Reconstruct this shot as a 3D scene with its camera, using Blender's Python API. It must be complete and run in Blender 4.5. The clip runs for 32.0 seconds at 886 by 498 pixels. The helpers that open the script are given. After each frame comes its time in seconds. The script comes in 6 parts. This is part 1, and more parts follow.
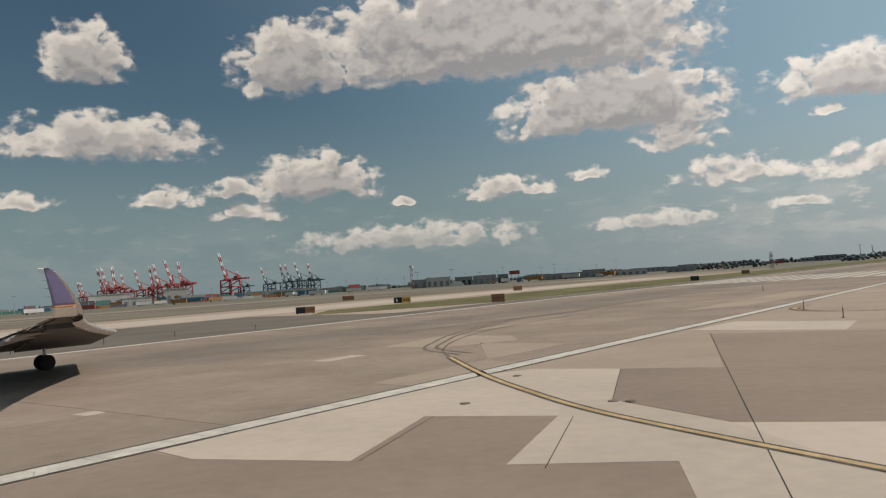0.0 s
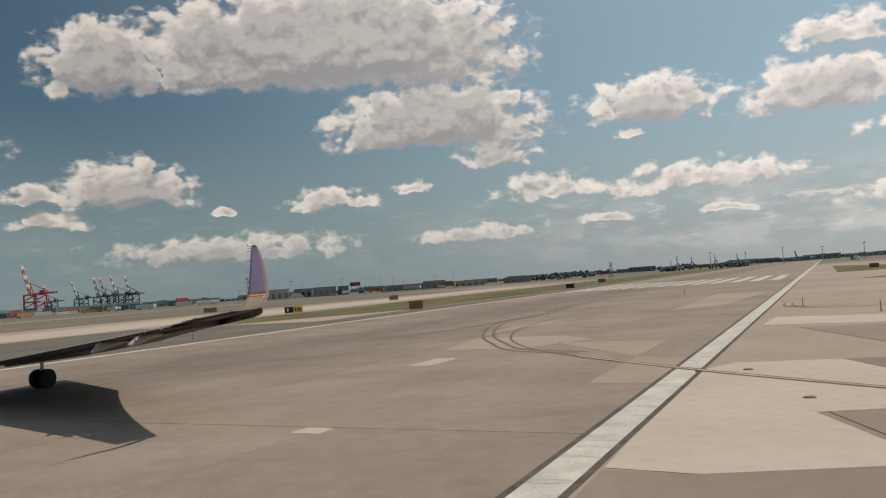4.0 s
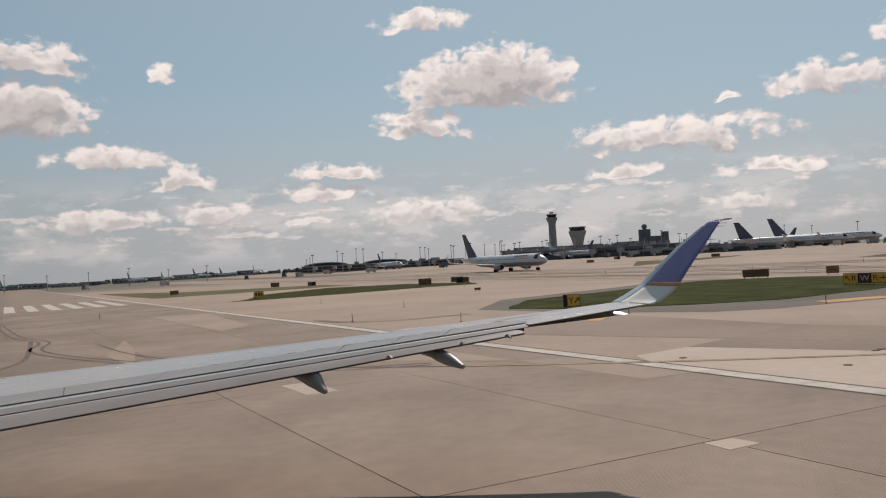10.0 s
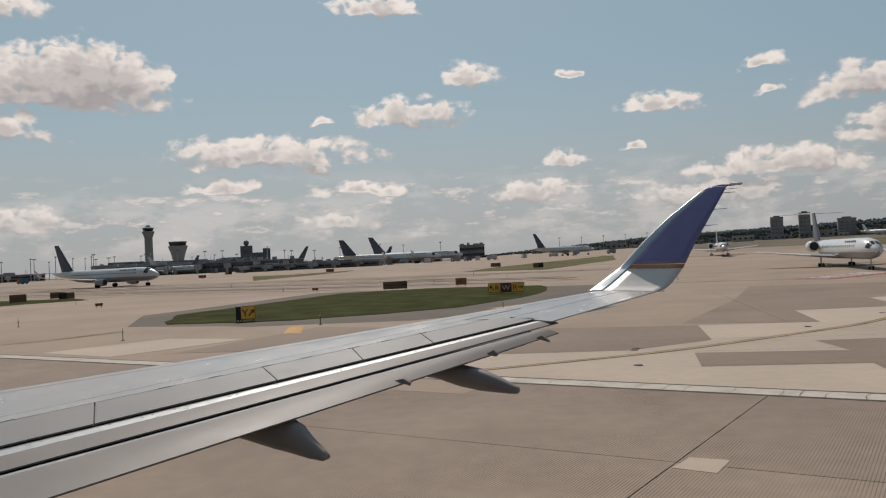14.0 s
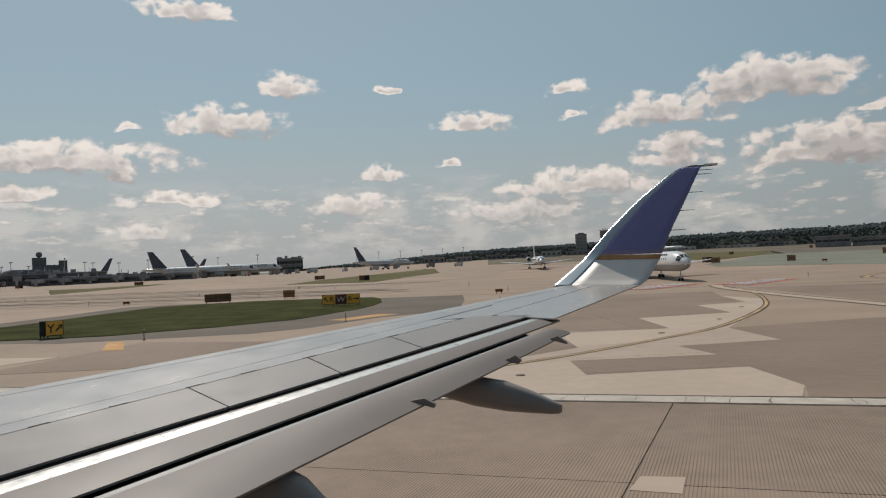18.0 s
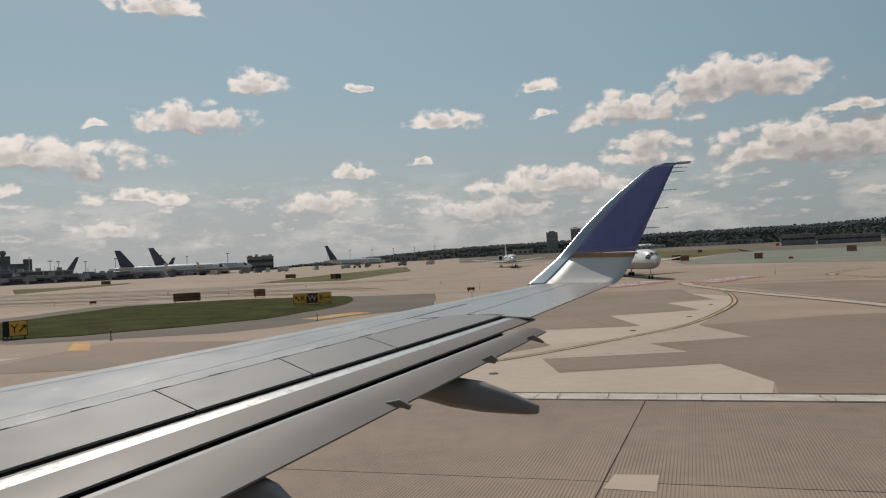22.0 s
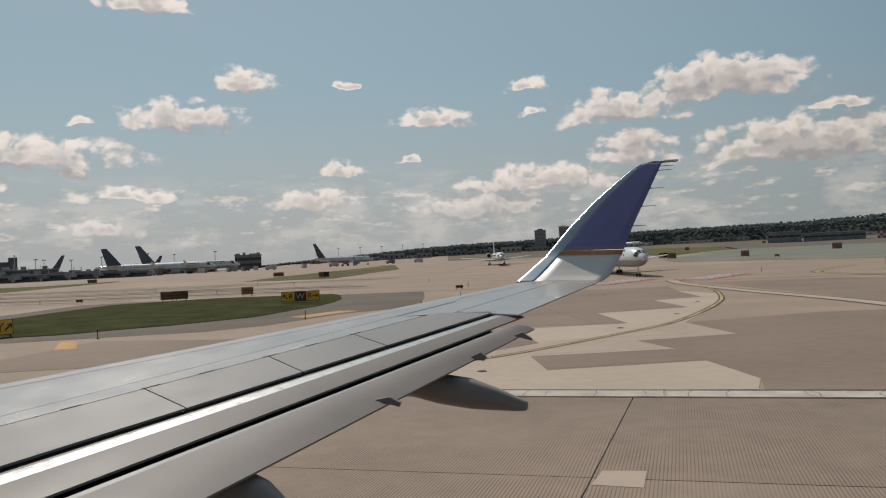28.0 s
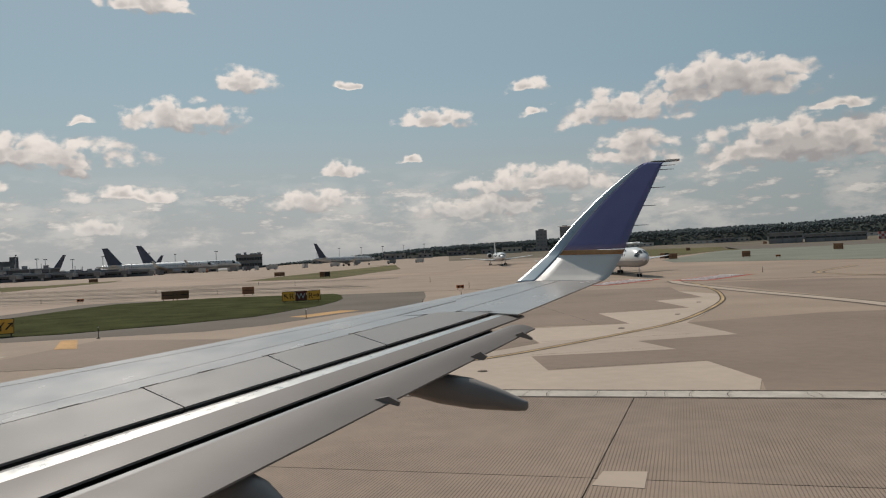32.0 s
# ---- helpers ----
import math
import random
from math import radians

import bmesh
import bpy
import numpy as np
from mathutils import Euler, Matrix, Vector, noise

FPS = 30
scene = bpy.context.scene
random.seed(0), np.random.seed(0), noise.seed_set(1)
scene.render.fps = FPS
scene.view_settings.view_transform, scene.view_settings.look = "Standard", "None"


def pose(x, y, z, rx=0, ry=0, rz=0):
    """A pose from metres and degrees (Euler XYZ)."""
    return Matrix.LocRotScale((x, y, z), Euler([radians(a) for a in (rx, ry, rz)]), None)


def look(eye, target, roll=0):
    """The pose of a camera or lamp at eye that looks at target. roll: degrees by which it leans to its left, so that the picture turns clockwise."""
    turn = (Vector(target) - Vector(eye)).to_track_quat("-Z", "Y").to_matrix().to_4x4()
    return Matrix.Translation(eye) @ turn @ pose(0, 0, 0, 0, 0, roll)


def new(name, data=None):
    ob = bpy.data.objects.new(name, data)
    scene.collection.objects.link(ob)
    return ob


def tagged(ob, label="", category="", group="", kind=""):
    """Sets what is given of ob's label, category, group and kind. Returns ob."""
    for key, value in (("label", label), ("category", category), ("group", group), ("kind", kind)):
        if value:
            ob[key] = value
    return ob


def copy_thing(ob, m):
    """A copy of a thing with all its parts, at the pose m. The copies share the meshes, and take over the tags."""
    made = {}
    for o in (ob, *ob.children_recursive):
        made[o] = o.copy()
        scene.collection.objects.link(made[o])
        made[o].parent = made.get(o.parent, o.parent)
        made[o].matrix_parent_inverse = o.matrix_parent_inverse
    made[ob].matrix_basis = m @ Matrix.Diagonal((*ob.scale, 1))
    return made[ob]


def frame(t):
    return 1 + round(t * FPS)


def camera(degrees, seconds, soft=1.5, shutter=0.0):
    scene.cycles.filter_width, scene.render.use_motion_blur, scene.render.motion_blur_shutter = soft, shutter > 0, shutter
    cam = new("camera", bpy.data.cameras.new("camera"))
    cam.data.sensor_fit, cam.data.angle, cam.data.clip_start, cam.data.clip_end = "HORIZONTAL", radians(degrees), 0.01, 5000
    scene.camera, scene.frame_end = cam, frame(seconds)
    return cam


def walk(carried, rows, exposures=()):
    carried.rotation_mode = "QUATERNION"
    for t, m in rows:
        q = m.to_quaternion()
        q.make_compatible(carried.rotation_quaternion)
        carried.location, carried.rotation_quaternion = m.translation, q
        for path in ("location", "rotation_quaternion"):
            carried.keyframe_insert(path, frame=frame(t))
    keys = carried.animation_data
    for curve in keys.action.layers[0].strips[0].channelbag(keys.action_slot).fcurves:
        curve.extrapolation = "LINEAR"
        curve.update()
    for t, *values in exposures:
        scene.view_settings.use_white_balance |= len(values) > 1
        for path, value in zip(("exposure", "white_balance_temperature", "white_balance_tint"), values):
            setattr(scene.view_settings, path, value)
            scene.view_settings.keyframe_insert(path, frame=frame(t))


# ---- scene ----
# ---- camera ----
cam = camera(58.2, 32.0, soft=1.2)
ROWS = [
    (0.0, 0.00, 0.00, 3.64, -0.00, 2.41, 3.72),
    (0.5, -1.83, 0.58, 3.64, 0.78, 2.43, 3.78),
    (1.0, -3.65, 1.18, 3.64, -2.58, 2.12, 3.21),
    (1.5, -5.47, 1.84, 3.64, -4.07, 2.26, 3.36),
    (2.0, -7.19, 2.55, 3.64, -4.65, 2.47, 3.72),
    (2.5, -8.77, 3.28, 3.64, -5.75, 2.50, 4.01),
    (4.5, -14.52, 6.31, 3.64, -15.30, 2.42, 4.20),
    (5.0, -15.85, 7.11, 3.64, -18.30, 2.34, 4.40),
    (5.5, -17.14, 7.98, 3.65, -23.06, 2.23, 4.39),
    (6.0, -18.99, 9.50, 3.71, -27.94, 2.11, 4.44),
    (6.5, -21.71, 11.89, 3.88, -31.35, 2.07, 4.60),
    (7.0, -24.90, 14.82, 4.10, -39.05, 1.75, 4.43),
    (7.5, -28.25, 17.63, 4.35, -43.50, 1.64, 4.41),
    (8.0, -30.22, 20.05, 4.47, -49.28, 1.43, 4.07),
    (8.5, -30.94, 21.78, 4.50, -53.12, 1.28, 3.86),
    (9.0, -31.11, 23.17, 4.46, -58.29, 1.21, 3.33),
    (9.5, -31.15, 24.51, 4.42, -62.41, 1.08, 3.12),
    (10.0, -30.99, 25.82, 4.38, -67.21, 1.02, 3.09),
    (10.5, -30.72, 27.03, 4.34, -69.89, 1.02, 3.27),
    (11.0, -30.25, 28.19, 4.30, -74.10, 0.96, 3.25),
    (11.5, -29.75, 29.24, 4.25, -78.77, 0.78, 2.84),
    (12.0, -29.08, 30.22, 4.22, -81.78, 0.76, 2.79),
    (12.5, -28.43, 31.05, 4.15, -86.63, 0.70, 2.68),
    (13.0, -27.64, 31.79, 4.08, -89.34, 0.79, 2.73),
    (13.5, -26.91, 32.42, 4.01, -92.84, 0.77, 2.74),
    (14.0, -26.12, 32.94, 3.95, -95.69, 0.78, 2.73),
    (14.5, -25.44, 33.36, 3.88, -98.93, 0.81, 2.63),
    (15.0, -24.88, 33.65, 3.83, -100.70, 0.80, 2.69),
    (15.5, -24.44, 33.84, 3.79, -102.58, 0.92, 2.69),
    (17.5, -23.36, 34.27, 3.69, -108.32, 1.13, 2.50),
    (18.0, -23.23, 34.27, 3.67, -108.78, 1.19, 2.54),
    (18.5, -23.17, 34.27, 3.66, -109.50, 1.22, 2.39),
    (19.0, -23.12, 34.26, 3.66, -109.73, 1.29, 2.51),
    (19.5, -23.12, 34.28, 3.66, -110.07, 1.19, 2.54),
    (20.0, -23.12, 34.28, 3.66, -110.27, 1.18, 2.52),
    (20.5, -23.12, 34.29, 3.67, -110.39, 1.11, 2.57),
    (21.0, -23.14, 34.28, 3.67, -110.56, 1.07, 2.55),
    (21.5, -23.11, 34.26, 3.67, -110.75, 1.04, 2.56),
    (22.0, -23.09, 34.25, 3.67, -110.82, 0.98, 2.62),
    (22.5, -23.10, 34.27, 3.67, -111.00, 1.03, 2.54),
    (23.0, -23.10, 34.26, 3.67, -111.15, 0.90, 2.42),
    (23.5, -23.09, 34.26, 3.67, -111.19, 0.88, 2.50),
    (24.0, -23.09, 34.25, 3.66, -111.18, 0.84, 2.57),
    (24.5, -23.08, 34.24, 3.67, -111.14, 0.89, 2.60),
    (25.0, -23.09, 34.24, 3.67, -111.30, 0.86, 2.62),
    (25.5, -23.10, 34.26, 3.67, -111.38, 0.86, 2.67),
    (27.5, -23.12, 34.27, 3.67, -111.62, 0.78, 2.73),
    (28.0, -23.12, 34.27, 3.67, -111.66, 0.79, 2.70),
    (28.5, -23.12, 34.27, 3.67, -111.59, 0.77, 2.72),
    (29.0, -23.11, 34.26, 3.67, -111.59, 0.73, 2.64),
    (29.5, -23.11, 34.26, 3.67, -111.69, 0.75, 2.50),
    (30.0, -23.12, 34.27, 3.67, -111.75, 0.74, 2.47),
    (30.5, -23.12, 34.27, 3.66, -111.48, 0.83, 2.57),
    (31.0, -23.12, 34.28, 3.66, -111.58, 0.85, 2.60),
    (31.5, -23.11, 34.26, 3.66, -111.53, 0.86, 2.64),
    (32.0, -23.09, 34.25, 3.66, -111.59, 0.80, 2.61),
]
EXPOSURES = [(0.0, 0.0, 6500, 10), (5.0, 0.0, 6500, 11), (7.0, -0.05, 6500, 13), (9.0, -0.1, 6500, 17), (11.0, -0.2, 6500, 17), (13.0, -0.28, 6500, 14), (15.5, -0.3, 6500, 14), (19.0, -0.3, 6500, 12), (32.0, -0.3, 6500, 12)]
walk(cam, [(t, pose(x, y, z, 90 + pitch, roll, yaw)) for t, x, y, z, yaw, pitch, roll in ROWS], EXPOSURES)

# ---- light ----
SUN_AZ, SUN_EL = 85.0, 46.0
sun = new("sun", bpy.data.lights.new("sun", "SUN"))
sun.data.energy, sun.data.angle, sun.data.color = 3.4, radians(0.6), (1.0, 0.94, 0.85)
sd = Vector((math.sin(radians(SUN_AZ)) * math.cos(radians(SUN_EL)), math.cos(radians(SUN_AZ)) * math.cos(radians(SUN_EL)), math.sin(radians(SUN_EL))))
sun.matrix_world = look(sd * 300, (0, 0, 0))

# clouds: azimuth, elevation of the base, half width, height (degrees)
CLOUDS_NORTH = """-27.8 6.4 2.2 1.3;-23.4 14.4 3.0 4.1;-22.6 9.5 7.3 3.3;-19 6.3 2.6 1.5;-14.1 6.8 2.3 1.6;-13.7 5.3 2.8 1.4;-12 13.6 1.5 2.4;-9.6 13.9 4.8 5.3;
-8.5 6.6 5.2 3.4;-2.2 5.8 .9 .7;-1.7 2.4 9.5 2.2;4.9 5.8 3.8 1.8;5.6 14.3 15.1 7.3;10.6 6.5 1.4 .9;13.1 9.8 8.7 5.1;15.4 2.9 5.8 1.2;
17.1 7.9 3.7 2.7;20.7 5.5 4.1 2.1;24.9 3.6 2 .7;26.7 9.3 .9 .6;28.1 10.2 5.6 3.2"""
CLOUDS_EAST = """31 5.1 7.5 2.2;32.6 3.4 2 .8;39.3 9.4 5.6 3.9;40.6 13.1 3.4 2.5;44 3.2 5 1.7;44.9 7.3 4.3 1.8;48.3 13.2 .9 1.4;49.1 5.9 2.9 1.8;
51.4 3.4 3.2 1.7;53 2.5 3.7 .7;57.7 3.3 1.8 .7;59 4.9 3.4 1.4;60.2 6.4 3.4 1.2;66.2 2.9 4.5 1.9;66.3 9 4.3 2.2;66.7 16.3 3.5 1.7;
71.2 10.9 7 4.5;80.3 5.3 2.8 1.3;83.9 7 7.8 2.4;87.2 6.5 1.3 .8;87.3 9.9 .9 .6"""
CLOUDS_SOUTH = """88.6 2.7 2.8 1.2;90.5 4.9 3.8 1.1;91.7 17.2 3.6 1.4;93.7 9.5 4.6 2.3;98.1 12 2.5 1.9;102.7 4 3.4 1.6;104.7 6.2 1.9 1.3;105 12.4 1 .6;
109.6 6.9 1.2 .6;111.5 9.4 3.2 1.6;114.5 2.9 6.1 2;118.3 11.7 1.7 1;118.4 10 .9 .6;118.9 4.6 6.1 2.0;125.6 6.1 3.3 2.5;125.0 8.9 5.2 2.3;131.8 10.0 6.0 2.9;
136.4 5.3 7.5 3.3;138.5 8.7 2.1 .7"""


def sky_world():
    w = bpy.data.worlds.new("sky")
    scene.world = w
    w.use_nodes = True
    nt = w.node_tree
    nt.nodes.clear()
    N, K = nt.nodes, nt.links

    def put(v, socket):
        if isinstance(v, (int, float, tuple)):
            socket.default_value = v
        else:
            K.new(v, socket)

    def calc(op, a, b=0.0, c=0.0):
        n = N.new("ShaderNodeMath")
        n.operation = op
        for k, v in enumerate((a, b, c)):
            put(v, n.inputs[k])
        return n.outputs[0]

    def vec(op, a, b, c=(0.0, 0.0, 0.0)):
        n = N.new("ShaderNodeVectorMath")
        n.operation = op
        for k, v in enumerate((a, b, c)):
            put(v, n.inputs[k])
        return n.outputs["Value"] if op in ("LENGTH", "DOT_PRODUCT") else n.outputs["Vector"]

    def smooth(v, lo, hi, a=0.0, b=1.0):
        n = N.new("ShaderNodeMapRange")
        n.interpolation_type = "SMOOTHSTEP"
        for k, q in enumerate((v, lo, hi, a, b)):
            put(q, n.inputs[k])
        return n.outputs[0]

    def blend(f, a, b):
        n = N.new("ShaderNodeMix")
        n.data_type = "RGBA"
        put(f, n.inputs["Factor"])
        put(a, n.inputs[6])
        put(b, n.inputs[7])
        return n.outputs[2]

    sky = N.new("ShaderNodeTexSky")
    sky.sky_type, sky.sun_disc = "NISHITA", False
    sky.sun_elevation, sky.sun_rotation = radians(SUN_EL), radians(SUN_AZ)
    sky.air_density, sky.dust_density, sky.ozone_density = 1.0, 0.5, 2.0
    tc = N.new("ShaderNodeTexCoord")
    way = vec("NORMALIZE", tc.outputs["Generated"], (0.0, 0.0, 0.0))
    sep = N.new("ShaderNodeSeparateXYZ")
    K.new(way, sep.inputs[0])
    x, y, z = sep.outputs
    az = calc("MULTIPLY", calc("ARCTAN2", x, y), 57.2958)
    el = calc("MULTIPLY", calc("ARCSINE", z), 57.2958)
    cmb = N.new("ShaderNodeCombineXYZ")
    K.new(az, cmb.inputs[0])
    K.new(el, cmb.inputs[1])
    flat = cmb.outputs[0]

    def field(p):
        """How deep the direction p (azimuth, elevation) lies within a cloud."""
        wob = N.new("ShaderNodeTexNoise")
        wob.inputs["Scale"].default_value, wob.inputs["Detail"].default_value = 0.45, 3
        K.new(p, wob.inputs["Vector"])
        warp = vec("MULTIPLY_ADD", vec("SUBTRACT", wob.outputs["Color"], (0.5, 0.5, 0.5)), (3.0, 1.5, 0.0), p)
        top = None
        for line in ";".join((CLOUDS_NORTH, CLOUDS_EAST, CLOUDS_SOUTH)).replace("\n", "").split(";"):
            a, e, hw, h = [float(q) for q in line.split()]
            # a lens whose base is flatter than its crown
            kw, kh = hw * 1.04, h * 0.74
            q = vec("MULTIPLY_ADD", warp, (1 / kw, 1 / kh, 0.0), (-a / kw, -(e + 0.30 * h) / kh, 0.0))
            d = calc("MAXIMUM", vec("LENGTH", q, (0.0, 0.0, 0.0)), vec("DOT_PRODUCT", q, (0.0, -2.1, 0.0)))
            if h > 2.8:  # great clouds hold together
                g = min(2.6, 0.5 + h * 0.28)
                d = calc("MULTIPLY_ADD", d, g, 1.0 - g)
            top = d if top is None else calc("SMOOTH_MIN", top, d, 0.12)
        puff = N.new("ShaderNodeTexNoise")
        puff.inputs["Scale"].default_value, puff.inputs["Detail"].default_value, puff.inputs["Roughness"].default_value = 0.7, 8, 0.545
        K.new(vec("MULTIPLY", p, (1.0, 1.55, 0.0)), puff.inputs["Vector"])
        mild = N.new("ShaderNodeTexNoise")
        mild.inputs["Scale"].default_value, mild.inputs["Detail"].default_value, mild.inputs["Roughness"].default_value = 0.6, 2.4, 0.42
        K.new(vec("MULTIPLY", p, (1.0, 1.5, 0.0)), mild.inputs["Vector"])
        # rounded heaps at two sizes
        heaps = None
        for size, gain in ((0.62, 0.55), (1.5, 0.34)):
            cell = N.new("ShaderNodeTexVoronoi")
            cell.voronoi_dimensions, cell.feature = "2D", "SMOOTH_F1"
            cell.inputs["Scale"].default_value, cell.inputs["Smoothness"].default_value = size, 0.25
            K.new(vec("MULTIPLY", warp, (1.0, 1.35, 0.0)), cell.inputs["Vector"])
            heap = calc("MULTIPLY", calc("SUBTRACT", 0.42, cell.outputs["Distance"]), gain * 2.0)
            heaps = heap if heaps is None else calc("ADD", heaps, heap)
        base = calc("SUBTRACT", 0.96, top)
        inside = calc("MULTIPLY_ADD", calc("MULTIPLY", heaps, 0.62), smooth(base, -0.1, 0.5), base)
        return calc("MULTIPLY_ADD", calc("SUBTRACT", puff.outputs[0], 0.5), 1.45, inside), calc("MULTIPLY_ADD", calc("SUBTRACT", mild.outputs[0], 0.5), 1.45, inside)

    streak = N.new("ShaderNodeTexNoise")
    streak.inputs["Scale"].default_value, streak.inputs["Detail"].default_value, streak.inputs["Roughness"].default_value = 0.16, 8, 0.62
    K.new(vec("MULTIPLY", flat, (1.0, 2.4, 0.0)), streak.inputs["Vector"])
    bank = calc("MULTIPLY", smooth(streak.outputs[0], 0.45, 0.60), calc("MULTIPLY", smooth(el, 0.3, 1.8), smooth(el, 7.5, 3.5)))
    # rows of small heaps low over the horizon
    rows_ = N.new("ShaderNodeTexNoise")
    rows_.inputs["Scale"].default_value, rows_.inputs["Detail"].default_value, rows_.inputs["Roughness"].default_value = 0.42, 6, 0.58
    K.new(vec("MULTIPLY_ADD", flat, (1.0, 3.2, 0.0), (40.0, 7.0, 0.0)), rows_.inputs["Vector"])
    small = calc("MULTIPLY", smooth(rows_.outputs[0], 0.50, 0.64), calc("MULTIPLY", smooth(el, 0.8, 2.4), smooth(el, 7.0, 4.2)))

    here, soft = field(flat)
    _, above = field(vec("ADD", flat, (-0.2, 0.8, 0.0)))
    sunward = smooth(vec("DOT_PRODUCT", way, tuple(sd)), 0.02, 0.92)
    fine = calc("MULTIPLY", calc("SUBTRACT", here, soft), 0.24)
    lit = smooth(calc("ADD", calc("SUBTRACT", soft, above), fine), -0.55, 0.62)
    cover = smooth(here, -0.02, smooth(lit, 0.15, 0.75, 0.75, 0.36))
    thick = smooth(soft, 0.3, 1.1)
    shade = blend(sunward, (0.31, 0.30, 0.295, 1), (0.50, 0.465, 0.445, 1))
    crown = blend(sunward, (0.73, 0.66, 0.575, 1), (1.06, 0.98, 0.89, 1))
    body = blend(lit, shade, crown)
    body = blend(calc("MULTIPLY", thick, 0.60), body, blend(sunward, (0.235, 0.23, 0.23, 1), (0.42, 0.395, 0.385, 1)))
    haze = smooth(el, 14.0, 0.0)
    glow = smooth(vec("DOT_PRODUCT", way, tuple(sd)), 0.0, 1.0, 0.68, 1.42)
    air = N.new("ShaderNodeMix")
    air.data_type, air.blend_type = "RGBA", "MULTIPLY"
    air.inputs[0].default_value = 1.0
    K.new(sky.outputs[0], air.inputs[6])
    air.inputs[7].default_value = (0.0565, 0.0645, 0.0585, 1)
    clear = N.new("ShaderNodeVectorMath")
    clear.operation = "SCALE"
    K.new(air.outputs[2], clear.inputs[0])
    K.new(glow, clear.inputs["Scale"])
    # milky air towards the sun and low down
    milky = blend(calc("MULTIPLY", sunward, 0.72), clear.outputs[0], (0.385, 0.50, 0.538, 1))
    dull = blend(sunward, (0.20, 0.258, 0.276, 1), (0.515, 0.518, 0.512, 1))
    backdrop = blend(calc("MULTIPLY", haze, 0.92), milky, dull)
    east = smooth(az, 5.0, 50.0, 0.15, 1.0)
    backdrop = blend(calc("MULTIPLY", calc("MULTIPLY", bank, east), 0.30), backdrop, crown)
    backdrop = blend(calc("MULTIPLY", calc("MULTIPLY", small, east), smooth(el, 1.0, 5.0, 0.28, 0.58)), backdrop, blend(smooth(rows_.outputs[0], 0.52, 0.68), shade, crown))
    low = smooth(el, 0.5, 6.0, 0.36, 0.96)
    whole = blend(calc("MULTIPLY", cover, low), backdrop, body)
    out, bg = N.new("ShaderNodeOutputWorld"), N.new("ShaderNodeBackground")
    K.new(whole, bg.inputs[0])
    bg.inputs[1].default_value = 1.0
    K.new(bg.outputs[0], out.inputs[0])


sky_world()


# ---- materials ----
def material(name, color, rough=0.7, metal=0.0, spots=0.25, scale=3.0, bump=0.0, fine=40.0, coat=0.0, spec=0.5):
    """A surface with variation at two scales."""
    m = bpy.data.materials.new(name)
    m.use_nodes = True
    nt = m.node_tree
    N, K = nt.nodes, nt.links
    b = N["Principled BSDF"]
    b.inputs["Metallic"].default_value = metal
    b.inputs["Coat Weight"].default_value = coat
    b.inputs["Specular IOR Level"].default_value = 0.02 if rough >= 0.95 else 0.12 if rough >= 0.85 else spec
    tc = N.new("ShaderNodeTexCoord")
    a, c = N.new("ShaderNodeTexNoise"), N.new("ShaderNodeTexNoise")
    a.inputs["Scale"].default_value, a.inputs["Detail"].default_value = scale, 6
    c.inputs["Scale"].default_value, c.inputs["Detail"].default_value = fine, 3
    for n in (a, c):
        K.new(tc.outputs["Object"], n.inputs["Vector"])
    mix = N.new("ShaderNodeMath")
    mix.operation = "MULTIPLY_ADD"
    K.new(a.outputs[0], mix.inputs[0])
    mix.inputs[1].default_value = 0.65
    half = N.new("ShaderNodeMath")
    half.operation = "MULTIPLY"
    K.new(c.outputs[0], half.inputs[0])
    half.inputs[1].default_value = 0.35
    K.new(half.outputs[0], mix.inputs[2])
    ramp = N.new("ShaderNodeValToRGB")
    lo = tuple(v * (1 - spots) for v in color)
    hi = tuple(min(1, v * (1 + spots)) for v in color)
    ramp.color_ramp.elements[0].position, ramp.color_ramp.elements[0].color = 0.32, (*lo, 1)
    ramp.color_ramp.elements[1].position, ramp.color_ramp.elements[1].color = 0.68, (*hi, 1)
    K.new(mix.outputs[0], ramp.inputs[0])
    K.new(ramp.outputs[0], b.inputs["Base Color"])
    rr = N.new("ShaderNodeMapRange")
    rr.inputs[3].default_value, rr.inputs[4].default_value = max(0.02, rough - 0.08), min(1, rough + 0.08)
    K.new(c.outputs[0], rr.inputs[0])
    K.new(rr.outputs[0], b.inputs["Roughness"])
    if bump:
        bp = N.new("ShaderNodeBump")
        bp.inputs["Strength"].default_value, bp.inputs["Distance"].default_value = bump, 0.02
        K.new(c.outputs[0], bp.inputs["Height"])
        K.new(bp.outputs[0], b.inputs["Normal"])
    return m


